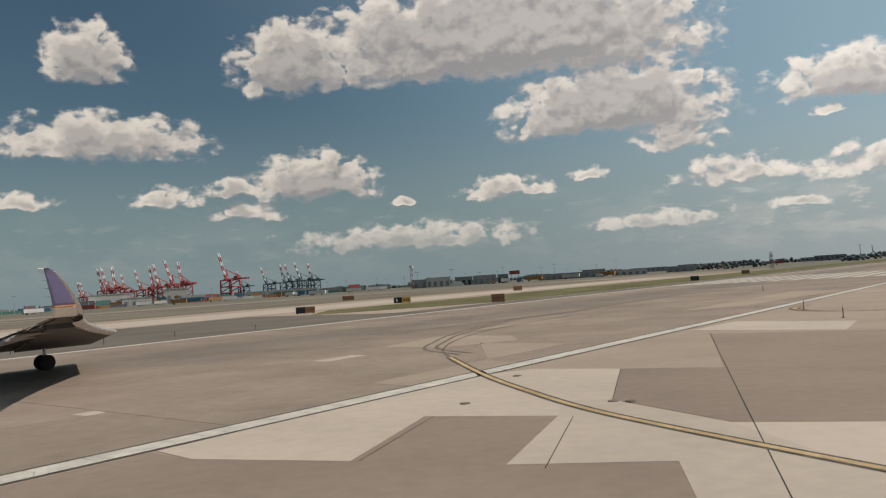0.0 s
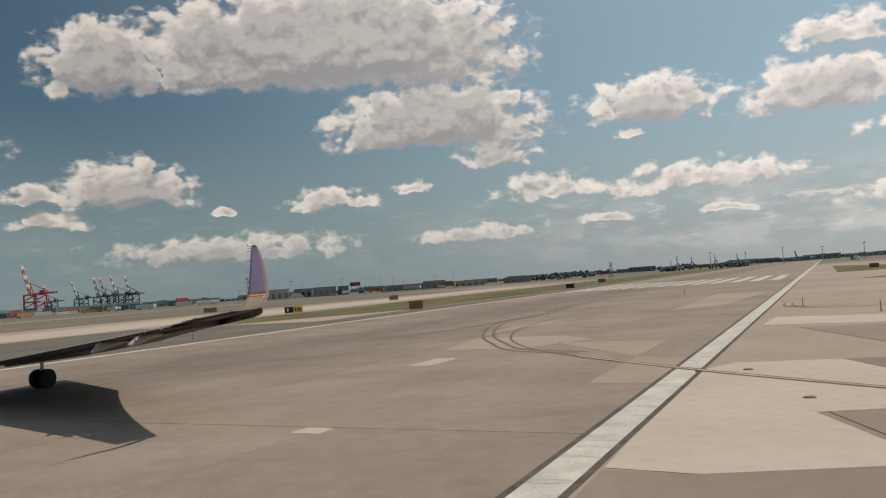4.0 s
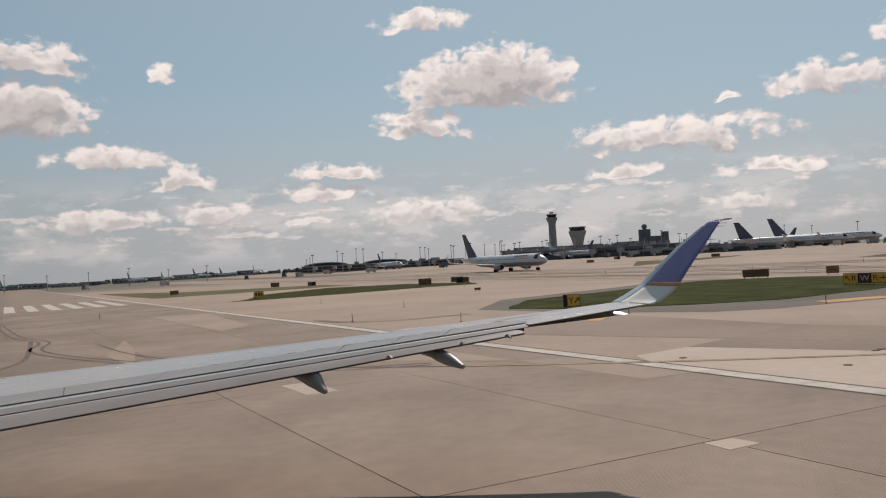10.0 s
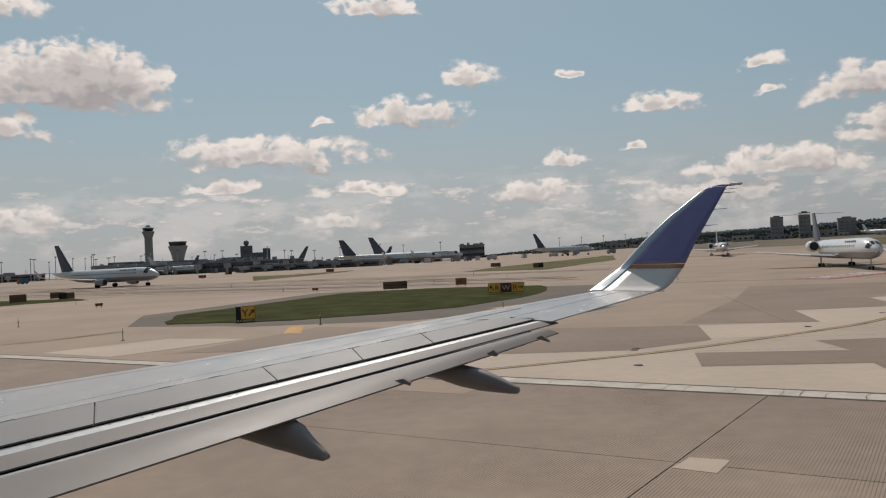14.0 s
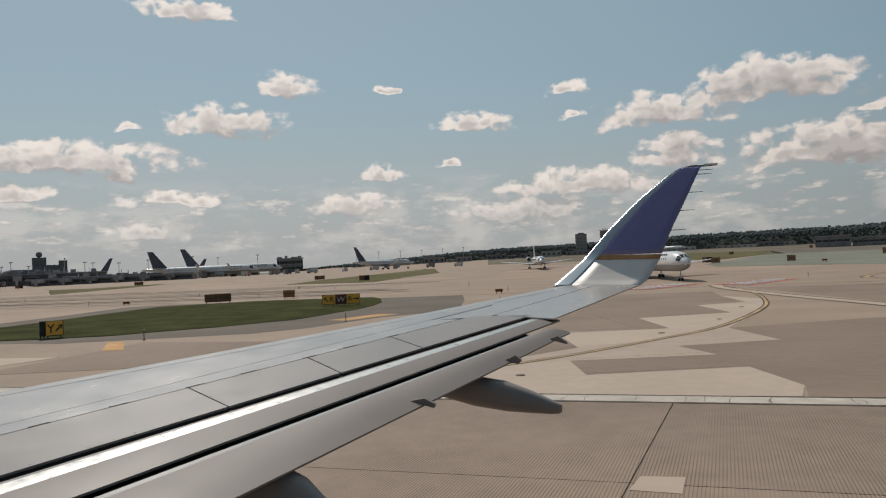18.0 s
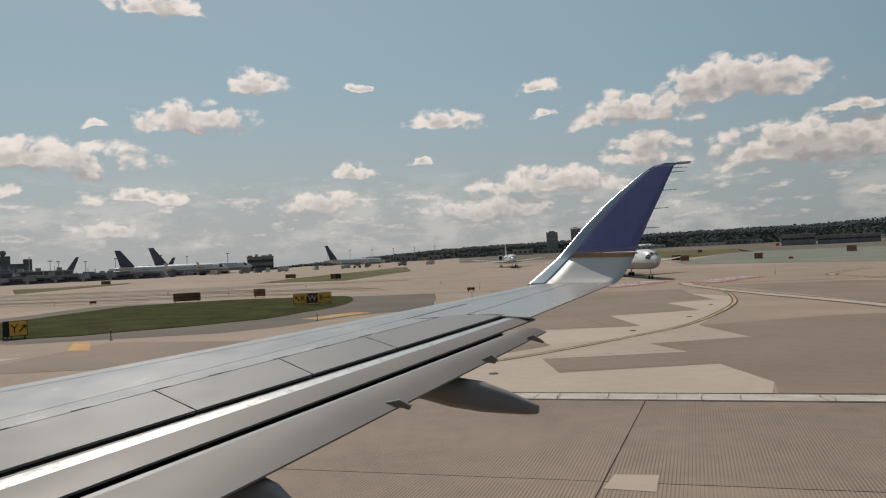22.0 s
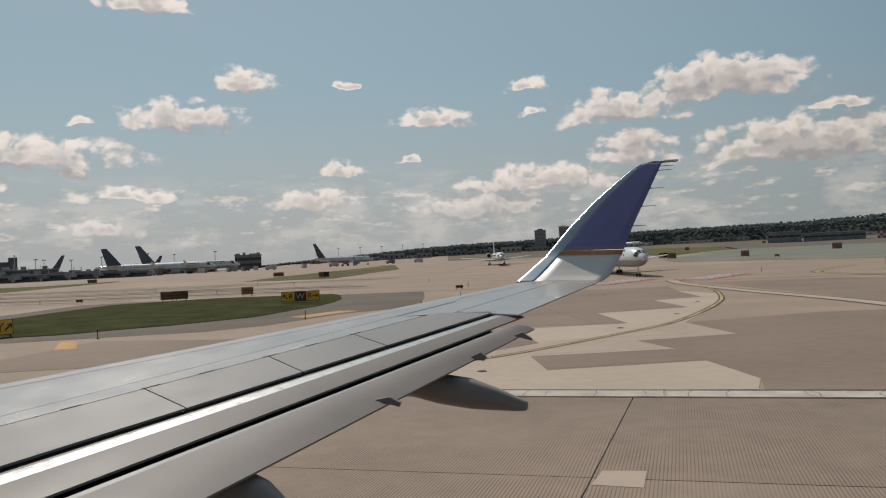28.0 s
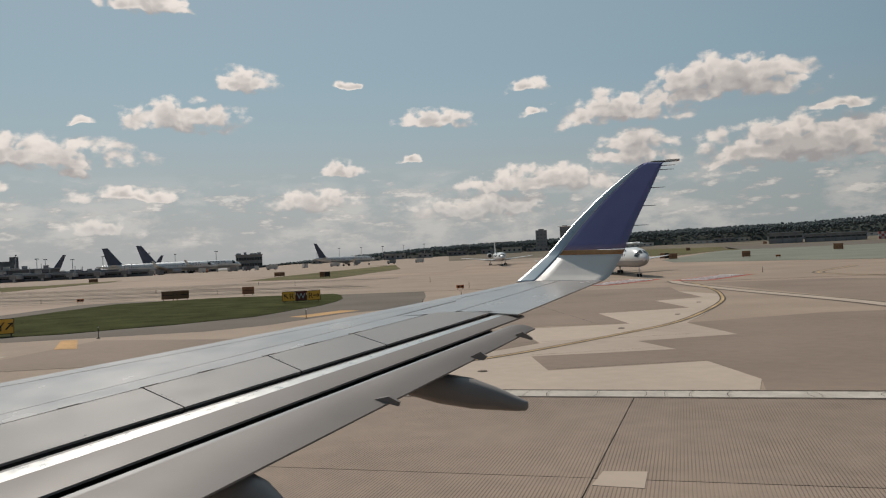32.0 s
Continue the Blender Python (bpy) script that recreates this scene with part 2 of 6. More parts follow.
def stripes(m, direction, period, depth, shade):
    """Fine sawn grooves across a paved surface."""
    nt = m.node_tree
    N, K = nt.nodes, nt.links
    b = N["Principled BSDF"]
    tc, dot = N.new("ShaderNodeTexCoord"), N.new("ShaderNodeVectorMath")
    dot.operation = "DOT_PRODUCT"
    K.new(tc.outputs["Object"], dot.inputs[0])
    dot.inputs[1].default_value = (direction[0], direction[1], 0)
    s = N.new("ShaderNodeMath")
    s.operation = "MULTIPLY"
    K.new(dot.outputs["Value"], s.inputs[0])
    s.inputs[1].default_value = math.tau / period
    w = N.new("ShaderNodeMath")
    w.operation = "SINE"
    K.new(s.outputs[0], w.inputs[0])
    cut = N.new("ShaderNodeMapRange")
    for k, q in enumerate((None, 0.35, 0.8, 0.0, 1.0)):
        if k:
            cut.inputs[k].default_value = q
    K.new(w.outputs[0], cut.inputs[0])
    old = b.inputs["Base Color"].links[0].from_socket
    # groove bottoms darkened: their shade goes into the colour besides the relief
    mix = N.new("ShaderNodeMix")
    mix.data_type, mix.blend_type = "RGBA", "MULTIPLY"
    f = N.new("ShaderNodeMath")
    f.operation = "MULTIPLY"
    K.new(cut.outputs[0], f.inputs[0])
    ns = N.new("ShaderNodeTexNoise")
    ns.inputs["Scale"].default_value, ns.inputs["Detail"].default_value = 0.22, 3
    K.new(tc.outputs["Object"], ns.inputs["Vector"])
    worn = N.new("ShaderNodeMapRange")
    worn.inputs[1].default_value, worn.inputs[2].default_value, worn.inputs[4].default_value = 0.36, 0.62, shade
    K.new(ns.outputs[0], worn.inputs[0])
    K.new(worn.outputs[0], f.inputs[1])
    K.new(f.outputs[0], mix.inputs[0])
    K.new(old, mix.inputs[6])
    mix.inputs[7].default_value = (0.45, 0.42, 0.4, 1)
    K.new(mix.outputs[2], b.inputs["Base Color"])
    bp = N.new("ShaderNodeBump")
    bp.invert = True
    bp.inputs["Strength"].default_value, bp.inputs["Distance"].default_value = 0.5, depth
    K.new(cut.outputs[0], bp.inputs["Height"])
    K.new(bp.outputs[0], b.inputs["Normal"])
    return m


def varied(m, amount):
    """Pieces that share the material differ a little, each as a whole."""
    nt = m.node_tree
    N, K = nt.nodes, nt.links
    b = N["Principled BSDF"]
    old = b.inputs["Base Color"].links[0].from_socket
    info, hsv, r = N.new("ShaderNodeObjectInfo"), N.new("ShaderNodeHueSaturation"), N.new("ShaderNodeMapRange")
    K.new(info.outputs["Random"], r.inputs[0])
    r.inputs[3].default_value, r.inputs[4].default_value = 1 - amount, 1 + amount
    K.new(r.outputs[0], hsv.inputs["Value"])
    K.new(old, hsv.inputs["Color"])
    K.new(hsv.outputs[0], b.inputs["Base Color"])
    return m


def tracks(m, across, centre, width, strength):
    """Dark rubber laid down along a line across the given direction, worn and streaky."""
    nt = m.node_tree
    N, K = nt.nodes, nt.links
    b = N["Principled BSDF"]
    old = b.inputs["Base Color"].links[0].from_socket
    tc, dot = N.new("ShaderNodeTexCoord"), N.new("ShaderNodeVectorMath")
    dot.operation = "DOT_PRODUCT"
    K.new(tc.outputs["Object"], dot.inputs[0])
    dot.inputs[1].default_value = (across[0], across[1], 0)
    off = N.new("ShaderNodeMath")
    off.operation = "SUBTRACT"
    K.new(dot.outputs["Value"], off.inputs[0])
    off.inputs[1].default_value = centre
    dist = N.new("ShaderNodeMath")
    dist.operation = "ABSOLUTE"
    K.new(off.outputs[0], dist.inputs[0])
    r = N.new("ShaderNodeMapRange")
    r.interpolation_type = "SMOOTHSTEP"
    r.inputs[1].default_value, r.inputs[2].default_value = width, 0.0
    K.new(dist.outputs[0], r.inputs[0])
    mp, ns = N.new("ShaderNodeMapping"), N.new("ShaderNodeTexNoise")
    mp.inputs["Rotation"].default_value = (0, 0, math.atan2(across[1], across[0]))
    mp.vector_type = "TEXTURE"
    mp.inputs["Scale"].default_value = (1.0, 30.0, 1.0)
    K.new(tc.outputs["Object"], mp.inputs[0])
    K.new(mp.outputs[0], ns.inputs["Vector"])
    ns.inputs["Scale"].default_value, ns.inputs["Detail"].default_value = 0.9, 5
    f = N.new("ShaderNodeMath")
    f.operation = "MULTIPLY"
    K.new(r.outputs[0], f.inputs[0])
    K.new(ns.outputs[0], f.inputs[1])
    f2 = N.new("ShaderNodeMath")
    f2.operation = "MULTIPLY"
    f2.use_clamp = True
    K.new(f.outputs[0], f2.inputs[0])
    f2.inputs[1].default_value = strength
    mix = N.new("ShaderNodeMix")
    mix.data_type = "RGBA"
    K.new(f2.outputs[0], mix.inputs[0])
    K.new(old, mix.inputs[6])
    mix.inputs[7].default_value = (0.09, 0.085, 0.08, 1)
    K.new(mix.outputs[2], b.inputs["Base Color"])
    return m


def farfield(m):
    """Beyond the aprons the ground turns to dry mown grass with bare strips."""
    nt = m.node_tree
    N, K = nt.nodes, nt.links
    b = N["Principled BSDF"]
    old = b.inputs["Base Color"].links[0].from_socket
    tc, ln = N.new("ShaderNodeTexCoord"), N.new("ShaderNodeVectorMath")
    ln.operation = "LENGTH"
    K.new(tc.outputs["Object"], ln.inputs[0])
    ns = N.new("ShaderNodeTexNoise")
    ns.inputs["Scale"].default_value, ns.inputs["Detail"].default_value = 0.006, 4
    K.new(tc.outputs["Object"], ns.inputs["Vector"])
    a = N.new("ShaderNodeMath")
    a.operation = "MULTIPLY_ADD"
    K.new(ns.outputs[0], a.inputs[0])
    a.inputs[1].default_value = 700
    K.new(ln.outputs["Value"], a.inputs[2])
    r = N.new("ShaderNodeMapRange")
    r.interpolation_type = "SMOOTHSTEP"
    r.inputs[1].default_value, r.inputs[2].default_value = 560, 900
    K.new(a.outputs[0], r.inputs[0])
    mix = N.new("ShaderNodeMix")
    mix.data_type = "RGBA"
    K.new(r.outputs[0], mix.inputs[0])
    K.new(old, mix.inputs[6])
    mix.inputs[7].default_value = (0.17, 0.15, 0.112, 1)
    K.new(mix.outputs[2], b.inputs["Base Color"])
    return m


S_AX, N_AX = (0.621, 0.784), (0.784, -0.621)
M_CONC = farfield(material("concrete", (0.379, 0.284, 0.218), 0.85, scale=0.06, spots=0.16, fine=1.3, bump=0.1))
M_LIGHT = varied(material("light concrete", (0.363, 0.277, 0.211), 0.85, scale=0.15, spots=0.13, fine=2.0, bump=0.1), 0.05)
M_PALE = varied(material("pale concrete", (0.495, 0.397, 0.317), 0.85, scale=0.15, spots=0.12, fine=2.0, bump=0.1), 0.05)
M_DARK = varied(material("weathered concrete", (0.278, 0.208, 0.161), 0.85, scale=0.13, spots=0.17, fine=2.0, bump=0.1), 0.05)
M_RUNWAY = tracks(stripes(varied(material("grooved runway concrete", (0.313, 0.239, 0.186), 0.85, scale=0.09, spots=0.2, fine=1.7, bump=0.1), 0.05), S_AX, 0.062, 0.005, 0.75), N_AX, -47.0, 11.0, 0.75)
M_ASPH = material("asphalt", (0.165, 0.138, 0.112), 0.9, scale=0.1, spots=0.22, fine=2.0, bump=0.1)
M_JOINT = material("joint filler", (0.06, 0.052, 0.045), 0.9, spots=0.3, scale=1.0)
M_SEAL = material("brown joint seal", (0.11, 0.09, 0.075), 0.9, spots=0.5, scale=1.4, fine=9.0)
M_WHITE = material("white paint line", (0.55, 0.49, 0.42), 0.88, scale=1.1, spots=0.24, fine=9.0)
M_YELLOW = material("yellow paint line", (0.47, 0.325, 0.17), 0.88, scale=0.5, spots=0.4, fine=9.0)
M_FADED = material("faded orange paint", (0.56, 0.33, 0.15), 0.88, scale=0.6, spots=0.25, fine=3.0)
M_RUBBER = material("tyre marks", (0.17, 0.135, 0.105), 0.9, scale=1.0, spots=0.35, fine=7.0)
M_REDPAINT = material("red paint", (0.44, 0.13, 0.095), 0.88, scale=0.7, spots=0.3, fine=3.0)
M_GREENPAINT = material("green painted pavement", (0.225, 0.225, 0.178), 0.86, scale=0.08, spots=0.2, fine=1.0)
M_GRASS = material("mown grass", (0.052, 0.055, 0.017), 0.95, scale=0.3, spots=0.55, fine=3.0, bump=0.3)
M_DRYGRASS = material("dry grass", (0.15, 0.135, 0.07), 0.95, scale=0.08, spots=0.4, fine=1.5, bump=0.3)
M_SOIL = material("bare brown soil", (0.20, 0.168, 0.128), 0.95, scale=0.03, spots=0.3, fine=0.6)
M_SKIN = material("aluminium wing skin", (0.455, 0.418, 0.39), 0.25, metal=0.27, scale=0.6, spots=0.05, fine=2.0)
M_SPOILER = material("grey spoiler paint", (0.295, 0.262, 0.239), 0.36, metal=0.06, scale=0.9, spots=0.07, fine=2.0, spec=0.24)
M_FLAP = material("satin flap paint", (0.27, 0.233, 0.21), 0.48, scale=1.2, spots=0.08, fine=3.0, spec=0.12)
M_BRUSH = material("brushed flap edge", (0.66, 0.635, 0.60), 0.30, metal=0.9, scale=2.0, spots=0.12, fine=14.0)
M_BARE = material("polished leading edge", (0.72, 0.72, 0.72), 0.3, metal=1.0, scale=1.2, spots=0.05, fine=3.0)
# near-black puts the shade of slots and joints into the sheets behind
M_GAPSHADE = material("dark gap shade", (0.085, 0.08, 0.077), 0.8, spots=0.3)
M_FAIR = material("fairing paint", (0.30, 0.262, 0.238), 0.45, scale=1.4, spots=0.1, fine=5.0)
M_BLUE = material("blue winglet paint", (0.235, 0.22, 0.42), 0.46, metal=0.3, scale=1.0, spots=0.08, fine=4.0, coat=0.8)
M_WLWHITE = material("pale winglet paint", (0.80, 0.735, 0.67), 0.45, scale=1.2, spots=0.05, fine=4.0, coat=0.3)
M_GOLD = material("gold stripe", (0.55, 0.24, 0.08), 0.4)
M_TYRE = material("tyre rubber", (0.03, 0.03, 0.03), 0.85)
M_STEEL = material("gear steel", (0.45, 0.45, 0.46), 0.4, metal=0.6)
M_PLANE = material("white aircraft paint", (0.72, 0.72, 0.71), 0.3, scale=0.5, spots=0.06, fine=4.0, coat=0.3)
M_BELLY = material("grey aircraft belly", (0.33, 0.34, 0.36), 0.35, scale=0.5, spots=0.08, fine=4.0)
# navy lightened so that its colour stands in for haze
M_NAVY = material("navy tail paint", (0.07, 0.076, 0.12), 0.35, scale=0.5, spots=0.1, coat=0.3)
M_TEAL = material("teal aircraft paint", (0.08, 0.2, 0.19), 0.35, scale=0.5, spots=0.1)
M_GLASS = material("dark glazing", (0.015, 0.018, 0.022), 0.1, spots=0.2)
# grey and dark wall colours lightened to stand in for distance haze
M_WALL = material("hazed grey wall", (0.29, 0.28, 0.28), 0.8, scale=0.15, spots=0.25, fine=1.0)
M_WALLDK = material("hazed dark wall", (0.19, 0.19, 0.20), 0.7, scale=0.2, spots=0.3, fine=1.0)
M_WALLPALE = material("pale building wall", (0.48, 0.45, 0.4), 0.8, scale=0.1, spots=0.12, fine=0.8)
# tower colour raised the same way, in place of haze
M_TOWER = material("hazed tower concrete", (0.36, 0.345, 0.335), 0.8, scale=0.2, spots=0.12, fine=1.0)
M_ROOF = material("roof sheet", (0.36, 0.36, 0.37), 0.6, scale=0.1, spots=0.2, fine=1.0)
# foliage tinted bluish and undergrowth lightened, standing in for distance haze
M_LEAF = material("hazed far foliage", (0.115, 0.13, 0.128), 0.95, scale=0.05, spots=0.25, fine=0.5)
M_HILL = material("far undergrowth", (0.09, 0.10, 0.085), 0.95, scale=0.03, spots=0.3, fine=0.3)
# red lightened towards pink, with the distance haze put into the colour
M_CRANERED = material("hazed red crane steel", (0.42, 0.10, 0.095), 0.6, scale=0.1, spots=0.2)
M_CRANEWHITE = material("white crane steel", (0.6, 0.58, 0.56), 0.6, scale=0.1, spots=0.15)
M_CRANEDARK = material("dark crane steel", (0.09, 0.12, 0.13), 0.6, scale=0.1, spots=0.2)
M_SIGNYEL = material("yellow sign face", (0.66, 0.36, 0.055), 0.5, scale=2.0, spots=0.1)
M_SIGNRED = material("dark red sign face", (0.22, 0.05, 0.03), 0.5, scale=2.0, spots=0.1)
M_SIGNBACK = material("brown sign back", (0.30, 0.15, 0.078), 0.7, scale=1.5, spots=0.3)
M_BLACK = material("black metal", (0.02, 0.02, 0.02), 0.6)
M_SIGNWHITE = material("white sign paint", (0.75, 0.75, 0.72), 0.6)
M_ORANGE = material("orange metal", (0.55, 0.16, 0.03), 0.6)
CARGO = [material("container paint", c, 0.65, scale=0.4, spots=0.2) for c in ((0.30, 0.06, 0.04), (0.05, 0.14, 0.2), (0.42, 0.4, 0.37), (0.34, 0.15, 0.05), (0.08, 0.2, 0.17), (0.12, 0.12, 0.14))]

# faint glow added to brighten the shaded faces; such signs are lit within
M_SIGNYEL.node_tree.nodes["Principled BSDF"].inputs["Emission Color"].default_value = (0.85, 0.45, 0.05, 1)
M_SIGNYEL.node_tree.nodes["Principled BSDF"].inputs["Emission Strength"].default_value = 0.07
# ---- mesh helpers ----
def mesh_object(name, verts, faces, mat, parent=None, smooth=False):
    me = bpy.data.meshes.new(name)
    me.from_pydata([tuple(v) for v in verts], [], faces)
    me.validate()
    me.update()
    if mat:
        me.materials.append(mat)
    if smooth:
        for p in me.polygons:
            p.use_smooth = True
    ob = new(name, me)
    if parent:
        ob.parent = parent
    return ob


def part(name, bm, mat, parent=None, label="", smooth=False):
    me = bpy.data.meshes.new(name)
    bmesh.ops.recalc_face_normals(bm, faces=bm.faces)
    bm.to_mesh(me)
    bm.free()
    if mat:
        me.materials.append(mat)
    if smooth:
        for p in me.polygons:
            p.use_smooth = True
    ob = new(name, me)
    if parent:
        ob.parent = parent
    if label:
        tagged(ob, label)
    return ob


def slab(name, pts, z, mat, parent=None, depth=0.05):
    """A flat piece with edges: its top at z."""
    n = len(pts)
    area = sum(pts[i][0] * pts[(i + 1) % n][1] - pts[(i + 1) % n][0] * pts[i][1] for i in range(n))
    if area < 0:
        pts = pts[::-1]
    v = [(x, y, z) for x, y in pts] + [(x, y, z - depth) for x, y in pts]
    f = [tuple(range(n))] + [(i, n + i, n + (i + 1) % n, (i + 1) % n) for i in range(n)]
    return mesh_object(name, v, f, mat, parent)


# the runway's own axes: along it and across it
S_DIR, N_DIR = Vector((0.621, 0.784)), Vector((0.784, -0.621))


def rw(s, n):
    p = S_DIR * s + N_DIR * n
    return (p.x, p.y)


def ribbon(name, pts, width, z, mat, parent=None, side=0.0):
    """A painted line along a smooth curve through pts."""
    P = [Vector(p) for p in pts]
    fine = []
    for i in range(len(P) - 1):
        p0, p1, p2, p3 = P[max(i - 1, 0)], P[i], P[i + 1], P[min(i + 2, len(P) - 1)]
        for k in range(6):
            t = k / 6
            fine.append(0.5 * ((2 * p1) + (p2 - p0) * t + (2 * p0 - 5 * p1 + 4 * p2 - p3) * t * t + (3 * p1 - p0 - 3 * p2 + p3) * t ** 3))
    fine.append(P[-1])
    v, f = [], []
    for i, p in enumerate(fine):
        d = (fine[min(i + 1, len(fine) - 1)] - fine[max(i - 1, 0)]).normalized()
        q = Vector((d.y, -d.x))
        for s in (side - width / 2, side + width / 2):
            c = p + q * s
            v.append((c.x, c.y, z + 2.6 * min(max((0.784 * c.x - 0.621 * c.y - 55) / 175, 0), 1)))
        if i:
            f.append((2 * i - 2, 2 * i - 1, 2 * i + 1, 2 * i))
    return mesh_object(name, v, f, mat, parent)


def height(x, y):
    """The ground lies flat round the runway, rises gently beyond the taxiways and again before the wooded ridge."""
    dx, dy = x + 23, y - 34
    az, D = math.degrees(math.atan2(dx, dy)), math.hypot(dx, dy)
    side = min(max((az - 97) / 6, 0), 0.6 + min(max((az - 106) / 25, 0), 0.4)) if az < 160 else 0
    return 2.6 * min(max((0.784 * x - 0.621 * y - 55) / 175, 0), 1) + 6.5 * side * min(max((D - 500) / 400, 0), 1)


def drape(name, pts, lift, mat, parent=None, cell=None):
    """A flat piece laid on the ground, lift above it."""
    n = len(pts)
    area = sum(pts[i][0] * pts[(i + 1) % n][1] - pts[(i + 1) % n][0] * pts[i][1] for i in range(n))
    if area < 0:
        pts = pts[::-1]
    bm = bmesh.new()
    bm.faces.new([bm.verts.new((x, y, 0)) for x, y in pts])
    for c in (55, 230):
        p = N_DIR * c
        bmesh.ops.bisect_plane(bm, geom=bm.verts[:] + bm.edges[:] + bm.faces[:], plane_co=(p.x, p.y, 0), plane_no=(N_DIR.x, N_DIR.y, 0))
    bmesh.ops.triangulate(bm, faces=bm.faces[:])
    for v in bm.verts:
        v.co.z = height(v.co.x, v.co.y) + lift
    edge = [e for e in bm.edges if e.is_boundary]
    ret = bmesh.ops.extrude_edge_only(bm, edges=edge)
    for g in ret["geom"]:
        if isinstance(g, bmesh.types.BMVert):
            g.co.z -= lift + 0.05
    ob = part(name, bm, mat, parent)
    return ob


def wavy(pts, step=3.0, amp=0.25, seed=1):
    """The outline with an uneven edge."""
    rnd = random.Random(seed)
    out = []
    n = len(pts)
    for i in range(n):
        a, b = Vector(pts[i]), Vector(pts[(i + 1) % n])
        k = max(1, int((b - a).length / step))
        for j in range(k):
            p = a.lerp(b, j / k)
            out.append((p.x + rnd.uniform(-amp, amp), p.y + rnd.uniform(-amp, amp)))
    return out


# ---- ground ----
ring = [(4700 * math.cos(a * math.tau / 64), 4700 * math.sin(a * math.tau / 64)) for a in range(64)]
ground = tagged(drape("ground", ring, 0.0, M_CONC), "weathered airfield concrete and mown grass to the horizon", "ground", kind="structure")
runway = tagged(slab("runway", [rw(-400, -63), rw(3400, -63), rw(3400, -18.9), rw(-400, -18.9)], 0.004, M_JOINT), "grooved concrete runway with dark tyre tracks", "runway", kind="structure")
slab_far = slab("runway_surface", [rw(152.1, -62.9), rw(3390, -62.9), rw(3390, -18.95), rw(150.7, -18.95)], 0.012, M_RUNWAY, runway)
slab("runway_surface", [rw(-390, -62.9), rw(-60.75, -62.9), rw(-62.2, -18.95), rw(-390, -18.95)], 0.012, M_RUNWAY, runway)
rnd = random.Random(5)
for i in range(14):
    for j in range(6):
        s0, n0 = -62.05 + i * 15.2, -18.95 - j * 7.33
        a, k = 0.013, 0.033
        slab("concrete_slab", [rw(s - k * (n + 22), n) for s, n in ((s0 + a, n0 - a), (s0 + 15.2 - a, n0 - a), (s0 + 15.2 - a, n0 - 7.33 + a), (s0 + a, n0 - 7.33 + a))], 0.012 + rnd.uniform(-0.002, 0.002), M_RUNWAY, runway, depth=0.01)
# small repairs in the runway
for pts in ([(-11.6, 27.0), (-12.0, 26.4), (-12.75, 27.0), (-12.2, 27.6)], [rw(28, -30), rw(31, -30), rw(31, -31.2), rw(28, -31.2)]):
    slab("repair_patch", pts, 0.018, M_PALE, runway, depth=0.01)
for pts in ([(39.2, 91.1), (42.5, 86), (25.1, 67.5), (19.5, 66.1)], [(4.2, 46.5), (4.1, 50.5), (-0.2, 54.6), (-3.9, 47.9), (-0.3, 44.8)], [(1.9, 46.2), (6.3, 42.2), (1.8, 36.4)], [(1.8, 36.4), (3.0, 34.2), (-1.4, 28.8), (-3.0, 30.3)], [(7.6, 63.3), (13.5, 70), (4, 62), (0, 56)]):
    slab("repair_slab", pts, 0.018, M_LIGHT, runway, depth=0.01)
tagged(slab("runway_edge_line", [rw(-400, -18.85), rw(3000, -18.85), rw(3000, -18.0), rw(-400, -18.0)], 0.022, M_WHITE, depth=0.02), "worn white runway edge stripe with cracks", "marking", kind="structure")
tagged(slab("runway_edge_line", [rw(-400, -63.9), rw(3000, -63.9), rw(3000, -63.0), rw(-400, -63.0)], 0.022, M_WHITE, depth=0.02), "worn white runway edge stripe", "marking", kind="structure")
for side in (-18.93, -17.92):
    ribbon("edge_joint", [rw(-60, side), rw(20, side), rw(150, side)], 0.17, 0.02, M_SEAL, runway)
rnd = random.Random(8)
for i in range(90):  # cracks across the painted stripe
    s0 = -25 + i * 0.95 + rnd.uniform(-0.5, 0.5)
    ribbon("stripe_crack", [rw(s0, -18.83), rw(s0 + rnd.uniform(-0.06, 0.10), -18.4), rw(s0 + rnd.uniform(-0.1, 0.15), -18.02)], 0.012, 0.026, M_JOINT, runway)
for k in range(12):  # threshold bars
    n0 = -21.5 - k * 3.5
    slab("threshold_bar", [rw(150, n0), rw(195, n0), rw(195, n0 - 1.75), rw(150, n0 - 1.75)], 0.022, M_WHITE, runway, depth=0.01)
# lead-on line and tyre arcs on the runway
ARC = [(0.9, 40.0), (-0.9, 44.2), (-0.4, 49.4), (0.9, 56), (4.3, 65.9), (7.6, 71.9), (13, 77.5), (17.5, 86), (33, 108)]
for off in (-0.35, 0.35):
    ribbon("tyre_arc", ARC, 0.22, 0.022, M_RUBBER, runway, side=off)
ribbon("lead_on_line", [(0.1, 38.6), (-0.2, 44), (1.2, 52), (5, 61), (11, 70)], 0.16, 0.024, M_RUBBER, runway)
ribbon("tyre_arc", [(-6, 62), (0.9, 65.4), (8, 73), (13.6, 79.6)], 0.3, 0.022, M_RUBBER, runway)

